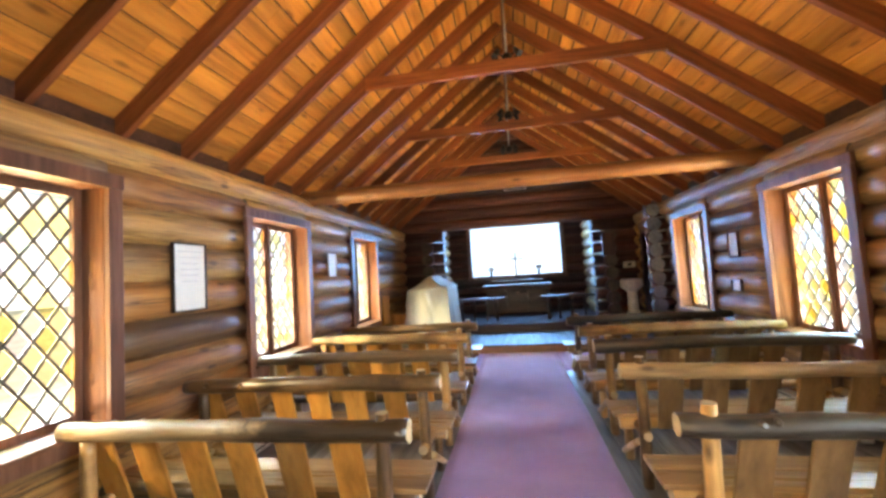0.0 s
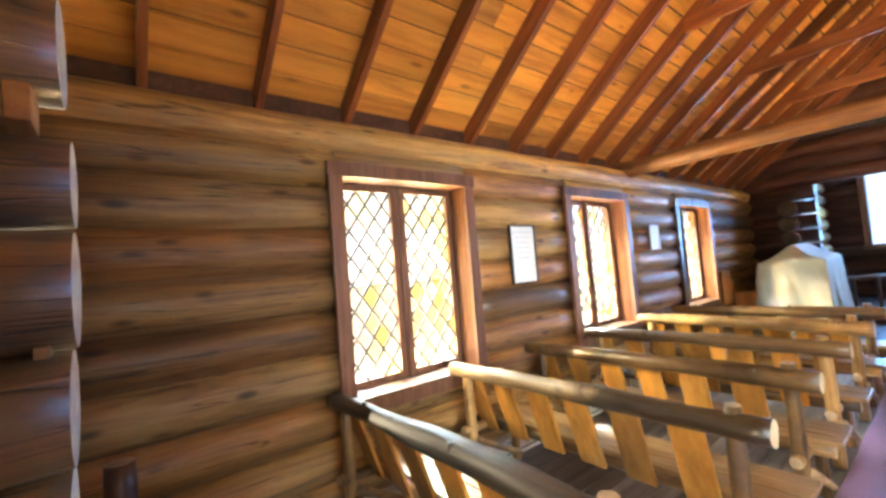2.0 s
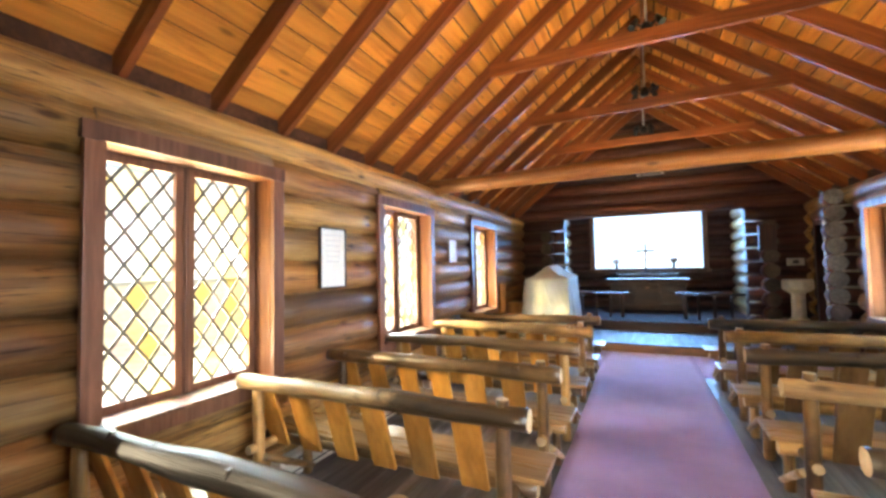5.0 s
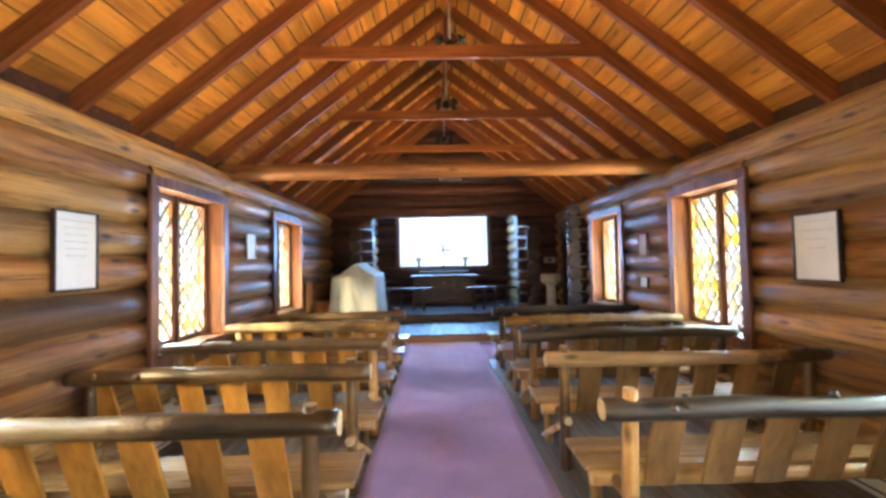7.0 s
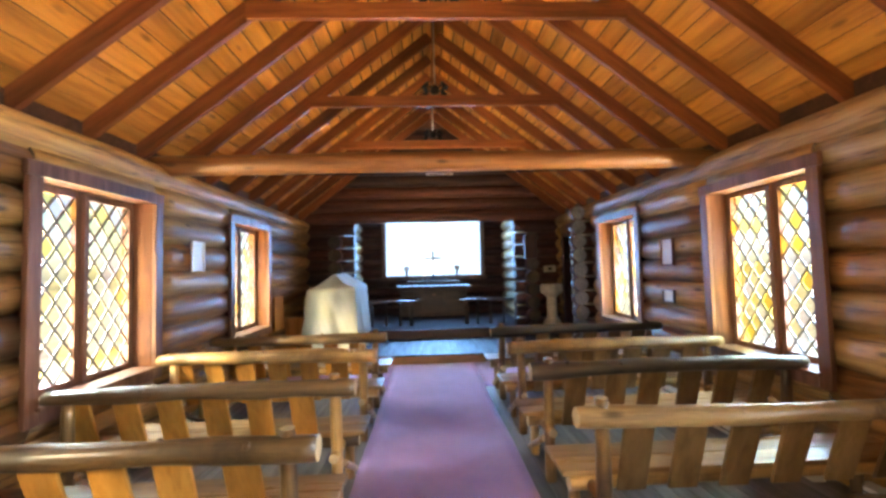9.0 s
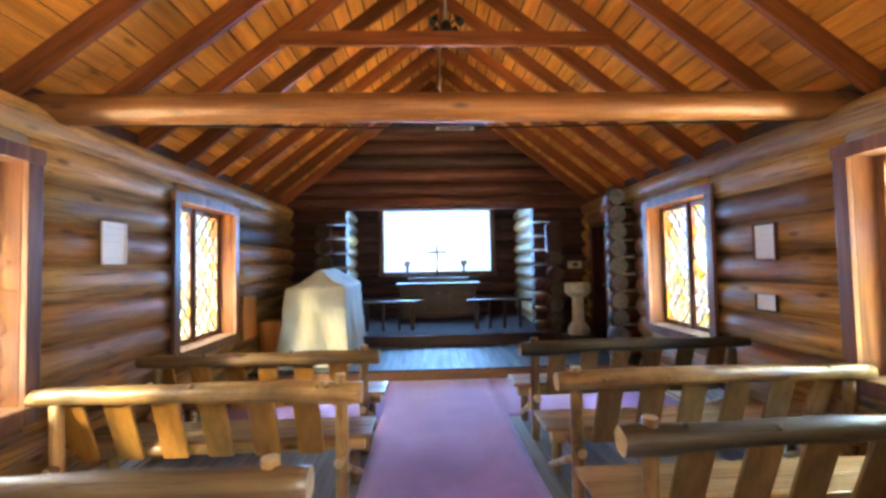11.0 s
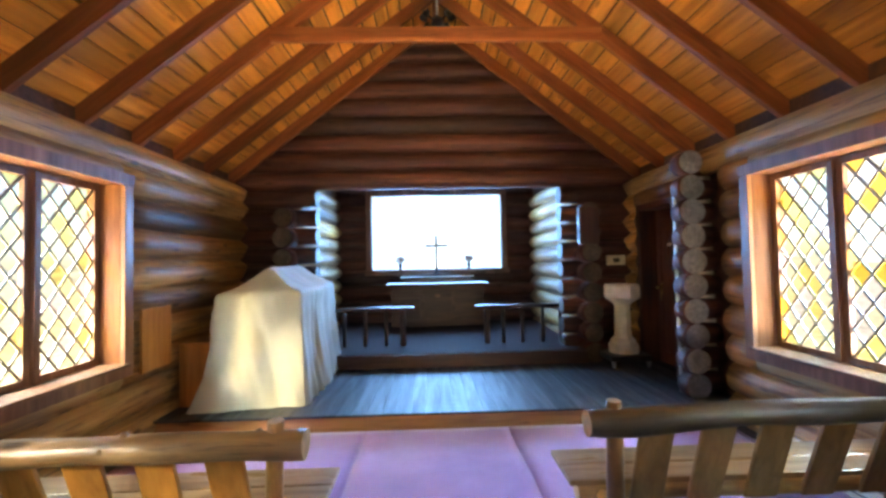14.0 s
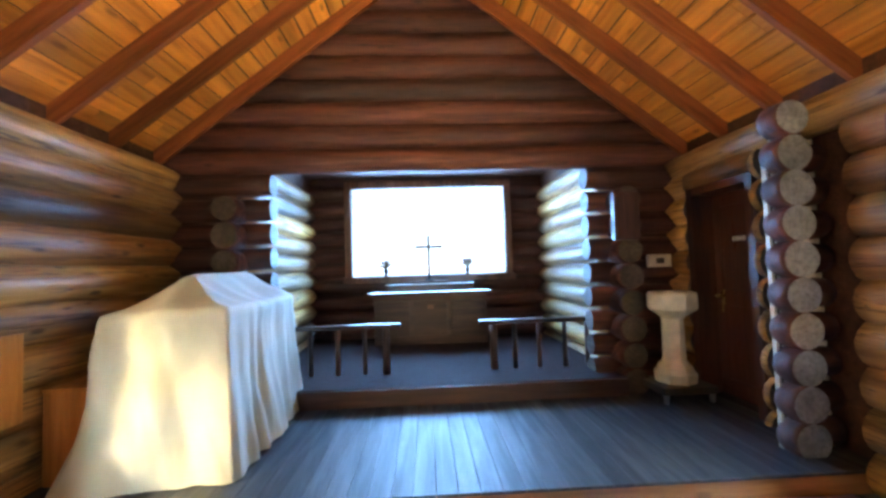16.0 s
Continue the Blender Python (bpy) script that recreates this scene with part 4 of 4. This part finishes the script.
for i, (a, b) in enumerate(WIN_E):
    window("window_%d" % (i + 4), 1, a, b, PANE_E, "pair of leaded casements with yellow and pale violet diamonds")
for i, y in enumerate((0.66, 1.65, 2.55, 3.50, 4.65, 5.60)):
    tone, words = ((PEEL_DARK, "a dark weathered top pole"), (PEEL_WORN_W, "a tan, half-darkened pole"), (PEEL_X, "a pale peeled top pole"),
                   (PEEL_BROWN, "a grey-brown top pole"), (PEEL_X, "a pale peeled top pole"), (PEEL_BROWN, "a grey-brown top pole"))[i]
    pew("pew", y, -2.70, -0.66, 1, "rustic pew with %s and tan slats" % words, tone, 11 + i)
for i, y in enumerate((1.76, 2.80, 3.76, 4.66, 5.72)):
    tone, words = ((PEEL_DARK, "a black knotted top pole"), (PEEL_WORN_E, "a pale, half-darkened pole"), (PEEL_DARK, "a black knotted top pole"),
                   (PEEL_X, "a blotched peeled top pole"), (PEEL_DARK, "a black knotted top pole"))[i]
    pew("pew", y, 0.60, 2.74, -1, "rustic pew with %s and brown slats" % words, tone, 31 + i)


# ---- chancel furnishings ----
def organ_cover():
    """A cloth thrown over an upright instrument: a short ridge, hipped top, and a skirt that falls in folds."""
    x0, x1, y0, y1 = -2.32, -1.45, 8.06, 9.5
    ridge_a, ridge_b = Vector((-1.93, 8.5, 1.60)), Vector((-1.88, 9.38, 1.61))
    per = []
    n_side = 46
    cs = [(x0, y0), (x1, y0), (x1, y1), (x0, y1)]
    for i in range(4):
        a, b = Vector(cs[i]), Vector(cs[(i + 1) % 4])
        for k in range(n_side):
            per.append((a.lerp(b, k / n_side), i, k / n_side))
    bm = bmesh.new()
    levels = 26
    cx, cy = (x0 + x1) / 2, (y0 + y1) / 2
    grid = []
    for p, side, f in per:
        col = []
        t = (p.y - ridge_a.y) / (ridge_b.y - ridge_a.y)
        rp = ridge_a.lerp(ridge_b, max(0, min(1, t)))
        edge_z = 1.325 + 0.02 * math.sin(p.x * 3) - 0.012 * math.cos((f - 0.5) * math.pi)
        s = (p.x * 1.0 + p.y * 1.3)
        out = Vector((p.x - cx, (p.y - cy) * 0.62)).normalized()
        corner = max(0, 1 - min((p - Vector(c)).length for c in cs[:1]) / 0.55)
        for j in range(9):
            u = j / 8
            q = rp.lerp(Vector((p.x, p.y, edge_z)), u)
            q.z -= 0.07 * math.sin(u * math.pi) * (0.7 + 0.5 * noise.noise((s * 2, 0.3, 1)))
            q.z += 0.03 * noise.noise((q.x * 6, q.y * 6, 2.2)) * math.sin(u * math.pi)
            col.append(q)
        for j in range(1, levels + 1):
            u = j / levels
            s = (p.x * 1.0 + p.y * 1.3) - (0.34 * u if side == 0 else 0.05 * u)
            fold = 0.3 * math.sin(s * 19 + 6 * noise.noise((s * 1.7, u * 0.3, 0.4))) + 0.8 * noise.noise((s * 5.5, u * 0.9, 5)) + 0.4 * noise.noise((s * 13, u * 1.5, 8))
            flare = 0.085 * u ** 1.5 + 0.20 * corner ** 1.4 * u ** 3.2
            amp = (0.015 + 0.046 * u) * (1.0 if side == 1 else 0.95)
            d = flare + amp * fold + 0.016 * noise.noise((p.x * 5 + u * 2.2, p.y * 5, u * 4)) + 0.006 * noise.noise((s * 22 + u * 9, 0.5, u * 6)) - 0.05 * math.sin(u * math.pi) * (1 - corner) * math.cos((f - 0.5) * math.pi) * 0.6
            z = edge_z + (PLAT_Z + 0.012 - edge_z) * u
            q = Vector((p.x + out.x * d, p.y + out.y * d, z))
            if corner > 0.25:
                q.z += (0.02 - PLAT_Z) * max(0.0, u - 0.82) / 0.18 * min(1, (corner - 0.25) * 3) * (1 if q.y < PLAT_Y - 0.01 else 0)
            col.append(q)
        grid.append(col)
    rows = [[bm.verts.new(q) for q in col] for col in grid]
    m = len(rows)
    for i in range(m):
        a, b = rows[i], rows[(i + 1) % m]
        for j in range(len(a) - 1):
            bm.faces.new((a[j], b[j], b[j + 1], a[j + 1])).smooth = True
    bmesh.ops.remove_doubles(bm, verts=bm.verts, dist=0.0008)
    for _ in range(2):
        bmesh.ops.smooth_vert(bm, verts=[v for v in bm.verts if v.co.z > 1.15], factor=0.4, use_axis_x=True, use_axis_y=True, use_axis_z=True)
    org = thing("covered_organ", "upright instrument under a draped cream dust sheet on the platform", "covered organ")
    part("dust_sheet", bm, CLOTH, org)
    part("cabinet", boxbm(x0 + 0.06, x1 - 0.06, y0 + 0.06, y1 - 0.06, PLAT_Z + 0.002, 1.22, bevel=0.01), DARKWOOD, org)


def font():
    f = thing("baptismal_font", "cream stone baptismal font with an octagonal bowl on a dark dolly", "font", at=(2.46, 9.30, 0))

    def octa(profile):
        bm = bmesh.new()
        lathe(bm, profile, (0, 0, 0), 8, False)
        bmesh.ops.bevel(bm, geom=list(bm.edges), offset=0.006, segments=2, affect="EDGES")
        return bm
    part("bowl", octa([(0.11, 0.98), (0.13, 1.00), (0.235, 1.07), (0.24, 1.10), (0.24, 1.22), (0.225, 1.245), (0.17, 1.245), (0.12, 1.20), (0.02, 1.19)]), STONE, f)
    part("stem", octa([(0.125, 0.53), (0.112, 0.56), (0.105, 0.97), (0.125, 0.985)]), STONE, f)
    part("base", octa([(0.20, 0.335), (0.205, 0.43), (0.175, 0.455), (0.17, 0.49), (0.135, 0.53)]), STONE, f)
    d = part("dolly", boxbm(-0.27, 0.27, -0.25, 0.25, 0.262, 0.333, bevel=0.012), FRAME_M, f, "black wooden dolly")
    for sx in (-1, 1):
        for sy in (-1, 1):
            bm = bmesh.new()
            box(bm, sx * 0.23 - 0.025, sx * 0.23 + 0.025, sy * 0.21 - 0.02, sy * 0.21 + 0.02, 0.225, 0.26, bevel=0.004)
            pole(bm, (sx * 0.23 - 0.012, sy * 0.21, PLAT_Z + 0.034), (sx * 0.23 + 0.012, sy * 0.21, PLAT_Z + 0.034), 0.033, 0.033, 14, 2, 0)
            part("caster", bm, STEEL, d, "bright steel caster")


def vestry_door():
    d = thing("door_1", "closed dark red-brown wooden door with white lettering and a brass handle", "door", kind="structure")
    y0, y1, z0, z1 = 8.62, 9.34, PLAT_Z + 0.01, 2.24
    xf = 2.985
    leaf = part("leaf", boxbm(xf, xf + 0.04, y0 + 0.004, y1 - 0.004, z0 + 0.006, z1 - 0.004, bevel=0.004), DOOR_M, d)
    for a, b, c, e in ((y0 + 0.10, y1 - 0.10, 1.25, 2.12), (y0 + 0.10, y1 - 0.10, 0.34, 1.10)):
        bm = bmesh.new()
        for q in ((a, b, c, c + 0.02), (a, b, e - 0.02, e), (a, a + 0.02, c + 0.02, e - 0.02), (b - 0.02, b, c + 0.02, e - 0.02)):
            box(bm, xf - 0.008, xf + 0.002, *q, bevel=0.002)
        part("panel_moulding", bm, DOOR_M, leaf)
    for q in ((y0 - 0.09, y0, z0, z1 + 0.08), (y1, y1 + 0.09, z0, z1 + 0.08)):
        part("jamb", boxbm(2.76, 3.04, q[0], q[1], q[2], q[3], bevel=0.006), DOOR_M, d)
    part("head", boxbm(2.762, 3.04, y0, y1, z1, z1 + 0.08, bevel=0.006), DOOR_M, d)
    part("backing", boxbm(3.045, 3.07, y0 - 0.2, y1 + 0.2, 0, z1 + 0.2), DARKWOOD, d)
    bm = bmesh.new()
    pole(bm, (xf - 0.05, y1 - 0.09, 1.19), (xf, y1 - 0.09, 1.19), 0.012, 0.012, 10, 2, 0)
    lathe(bm, [(0.012, -0.018), (0.026, -0.008), (0.026, 0.01), (0.01, 0.02)], (xf - 0.055, y1 - 0.09, 1.19), 14)
    part("handle", bm, BRASS, leaf, "worn brass knob")
    part("lock_plate", boxbm(xf - 0.004, xf + 0.001, y1 - 0.115, y1 - 0.065, 1.02, 1.25, bevel=0.001), BRASS, leaf, "brass lock plate")
    y = 8.70
    bm = bmesh.new()
    for k in range(8):
        w = (0.035, 0.028, 0.040, 0.030)[k % 4]
        box(bm, xf - 0.003, xf + 0.0, y, y + w, 1.74, 1.785)
        y += w + (0.05 if k == 3 else 0.010)
    part("lettering", bm, WHITE, leaf, "white painted lettering, not readable")


def altar():
    a = thing("altar", "dark stained wooden altar table with a pale cloth edge", "altar")
    part("body", boxbm(-0.90, 0.90, 11.72, 12.28, CH_Z + 0.002, 1.13, bevel=0.01), DARKWOOD, a)
    part("tabletop", boxbm(-0.97, 0.97, 11.66, 12.30, 1.132, 1.18, bevel=0.008), DARKWOOD, a)
    for x in (-0.6, 0.0, 0.6):
        part("front_panel", boxbm(x - 0.27, x + 0.27, 11.705, 11.719, 0.50, 1.05, bevel=0.008), DARKWOOD, a)
    part("emblem", boxbm(-0.05, 0.05, 11.698, 11.704, 0.92, 0.98, bevel=0.003), CASING, a, "small carved emblem")
    cl = thing("altar_cloth", "pale linen strip lying along the altar top", "altar cloth", bm=boxbm(-0.985, 0.985, 11.645, 12.05, 1.181, 1.188, bevel=0.002), material=PAPER)
    r = thing("retable", "narrow dark stepped shelf at the back of the altar", "shelf", bm=boxbm(-0.72, 0.74, 12.06, 12.28, 1.182, 1.295, bevel=0.006), material=DARKWOOD)
    part("runner", boxbm(-0.73, 0.75, 12.05, 12.285, 1.296, 1.303, bevel=0.002), PAPER, r, "pale linen runner")
    part("step", boxbm(-0.30, 0.32, 12.12, 12.28, 1.304, 1.35, bevel=0.004), DARKWOOD, r)
    c = thing("altar_cross", "slender dark metal cross standing on the altar shelf", "cross", at=(0.0, 12.2, 1.351))
    part("foot", boxbm(-0.07, 0.07, -0.05, 0.05, 0, 0.03, bevel=0.006), IRON, c)
    part("upright", boxbm(-0.024, 0.024, -0.014, 0.014, 0.03, 0.78, bevel=0.003), IRON, c)
    part("arm", boxbm(-0.235, 0.235, -0.012, 0.012, 0.555, 0.603, bevel=0.003), IRON, c)
    for k, x in enumerate((-0.75, 0.68)):
        v = thing("flower_vase", "small dark vase of dried flowers on the window sill", "vase", "altar vases", at=(x, 12.37, 1.441))
        bm = bmesh.new()
        lathe(bm, [(0.03, 0.0), (0.036, 0.01), (0.022, 0.03), (0.045, 0.08), (0.04, 0.12), (0.03, 0.13)], (0, 0, 0), 16)
        part("vase", bm, IRON, v)
        rnd = random.Random(5 + k)
        bs, bf = bmesh.new(), bmesh.new()
        for _ in range(20):
            a0 = rnd.uniform(0, 6.28)
            rr, h = rnd.uniform(0.02, 0.10), rnd.uniform(0.17, 0.27)
            tip = Vector((rr * math.cos(a0), 0.5 * rr * math.sin(a0), h))
            pole(bs, (0, 0, 0.12), tip, 0.005, 0.004, 5, 2, 0)
            ret = bmesh.ops.create_icosphere(bf, subdivisions=1, radius=rnd.uniform(0.02, 0.034))
            for w in ret["verts"]:
                w.co = w.co * (1 + 0.5 * noise.noise(w.co * 90)) + tip
        part("stems", bs, STEM, v)
        part("blossoms", bf, BLOSSOM, v)


def altar_rail(xa, xb, posts, thick_at):
    r = thing("altar_rail", "dark wooden kneeling rail on round posts at the chancel step", "altar rail", "altar rails", at=(0, 10.0, 0))
    bm = bmesh.new()
    box(bm, xa, xb, -0.06, 0.06, 0.885, 0.935, bevel=0.01)
    part("top_rail", bm, DARKWOOD, r)
    for x in posts:
        bm = bmesh.new()
        rad = 0.046 if x == thick_at else 0.029
        pole(bm, (x, 0, CH_Z + 0.002), (x, 0, 0.884), rad, rad * 0.92, 12, 6, 0.06, 0, x * 9)
        part("post", bm, DARK_Z, r)


def framed(name, label, cat, sx, y0, y1, z0, z1, frame_mat, border, lines, sheet=PAPER):
    """A flat framed notice on a log wall."""
    p = thing(name, label, cat, at=(0, 0, 0))
    xa = sx * 2.712
    def bx(n, d0, d1, a, b, c, e, mat, lab=""):
        q0, q1 = sorted((xa - sx * d0, xa - sx * d1))
        return part(n, boxbm(q0, q1, a, b, c, e, bevel=0.0015), mat, p, lab)
    bx("backing", 0.0, 0.012, y0 + 0.002, y1 - 0.002, z0 + 0.002, z1 - 0.002, DARKWOOD)
    for q in ((y0, y0 + border, z0, z1), (y1 - border, y1, z0, z1), (y0 + border, y1 - border, z0, z0 + border), (y0 + border, y1 - border, z1 - border, z1)):
        bx("frame", 0.013, 0.032, *q, frame_mat)
    bx("sheet", 0.013, 0.018, y0 + border, y1 - border, z0 + border, z1 - border, sheet)
    w, h = y1 - y0 - 2 * border, z1 - z0 - 2 * border
    rnd = random.Random(int(y0 * 100))
    for k in range(lines):
        zz = z1 - border - h * (0.10 + 0.55 * k / max(1, lines))
        m = w * (0.5 - rnd.uniform(0.20, 0.40) / 1.0)
        bx("text_line", 0.0183, 0.0188, y0 + border + m, y1 - border - m, zz - h * 0.010, zz, INK)
    return p


def wall_things():
    framed("framed_notice", "framed pale notice with faint grey print on the log wall", "framed notice", -1, 2.43, 2.78, 1.43, 1.98, FRAME_M, 0.012, 6)
    framed("framed_notice", "large framed pale notice on the log wall between windows", "framed notice", 1, 2.61, 3.00, 1.37, 1.90, FRAME_M, 0.014, 4)
    framed("wall_plaque", "small white plaque on the log wall", "plaque", -1, 5.17, 5.42, 1.67, 2.0, WHITE, 0.012, 3, WHITE)
    framed("wall_plaque", "pale framed card on the log wall", "plaque", 1, 5.30, 5.54, 1.60, 1.92, REVEAL, 0.012, 3)
    framed("wall_plaque", "small grey card below a framed card", "plaque", 1, 5.32, 5.54, 1.165, 1.31, FRAME_M, 0.006, 2)
    b = thing("hymn_board", "plain tan plywood board leaning off the log wall", "board", bm=boxbm(-2.700, -2.678, 7.53, 7.94, 0.66, 1.23, bevel=0.004), material=PANEL_M)
    part("batten", boxbm(-2.738, -2.702, 7.60, 7.64, 0.70, 1.19, bevel=0.003), DARKWOOD, b)
    c = thing("wooden_box", "tan plywood cabinet box beside the covered organ", "cabinet")
    part("body", boxbm(-2.70, -2.36, 8.10, 8.46, PLAT_Z + 0.002, 0.80, bevel=0.005), PANEL_M, c)
    part("lid", boxbm(-2.705, -2.352, 8.092, 8.468, 0.801, 0.826, bevel=0.004), PANEL_M, c)
    s = thing("thermostat", "beige wall thermostat box with a dark dial window", "thermostat")
    part("case", boxbm(2.40, 2.66, GABLE - 0.205, GABLE - 0.145, 1.50, 1.64, bevel=0.012), BEIGE, s)
    part("dial_window", boxbm(2.485, 2.575, GABLE - 0.209, GABLE - 0.204, 1.54, 1.60, bevel=0.002), FRAME_M, s)
    k = thing("wall_box", "dark wooden box fixed to the log ends", "box")
    part("body", boxbm(1.93, 2.21, 9.36, 9.435, 1.80, 2.31, bevel=0.006), DARKWOOD, k)
    part("door", boxbm(1.95, 2.19, 9.345, 9.358, 1.82, 2.29, bevel=0.004), DARK_Z, k)
    for sx, ys in ((-1, ((-0.2, 1.5), (1.9, 4.0), (4.3, 6.3))), (1, ((1.2, 3.3), (3.6, 5.7), (6.0, 7.0)))):
        for a, b2 in ys:
            h = thing("baseboard_heater", "long white enamelled baseboard heater along the log wall", "heater", "baseboard heaters")
            q = sorted((sx * 2.70, sx * 2.60))
            part("body", boxbm(q[0], q[1], a, b2, 0.013, 0.17, bevel=0.006), WHITE, h)
            q = sorted((sx * 2.597, sx * 2.590))
            for z in (0.05, 0.135):
                part("fin_slot", boxbm(q[0], q[1], a + 0.05, b2 - 0.05, z, z + 0.012, bevel=0.001), DARK_SLOT, h)
    bm = bmesh.new()
    pole(bm, (-2.32, -0.42, 0.003), (-2.33, -0.42, 0.93), 0.062, 0.055, 14, 8, 0.08, 0.005, 3.3, 1)
    thing("log_post", "short round dark log post by the entrance wall", "post", bm=bm, material=DARK_Z, cut=POLE_CUT)


def hanging_lamp(y):
    l = thing("hanging_lamp", "dark iron hanging lamp with four small heads on a pale rod", "lamp", "hanging lamps", at=(0, y, 0))
    bm = bmesh.new()
    pole(bm, (0, 0, 4.06), (0, 0, under(0) + 0.001), 0.011, 0.011, 8, 2, 0)
    part("rod", bm, STEEL, l, "pale metal rod")
    bm = bmesh.new()
    lathe(bm, [(0.02, -0.05), (0.055, -0.04), (0.065, 0.0), (0.05, 0.05), (0.015, 0.08)], (0, 0, 4.02), 16)
    part("hub", bm, IRON, l)
    for k in range(4):
        a = math.pi / 4 + k * math.pi / 2
        c, s = math.cos(a), math.sin(a)
        bm = bmesh.new()
        pole(bm, (0.05 * c, 0.05 * s, 4.03), (0.16 * c, 0.16 * s, 4.06), 0.010, 0.010, 8, 3, 0)
        arm = part("arm", bm, IRON, l)
        bm = bmesh.new()
        pole(bm, (0.13 * c, 0.13 * s, 4.09), (0.20 * c, 0.20 * s, 3.99), 0.024, 0.042, 12, 3, 0)
        part("lamp_head", bm, IRON, arm, "small dark lamp head with a pale rim")


organ_cover()
font()
vestry_door()
altar()
altar_rail(-2.0, -0.38, (-0.55, -0.80, -1.11, -1.42, -1.75), -0.55)
altar_rail(0.54, 2.0, (0.71, 0.96, 1.25, 1.56, 1.83), 0.71)
wall_things()
for y in (4.30, 6.05, 7.90):
    hanging_lamp(y)
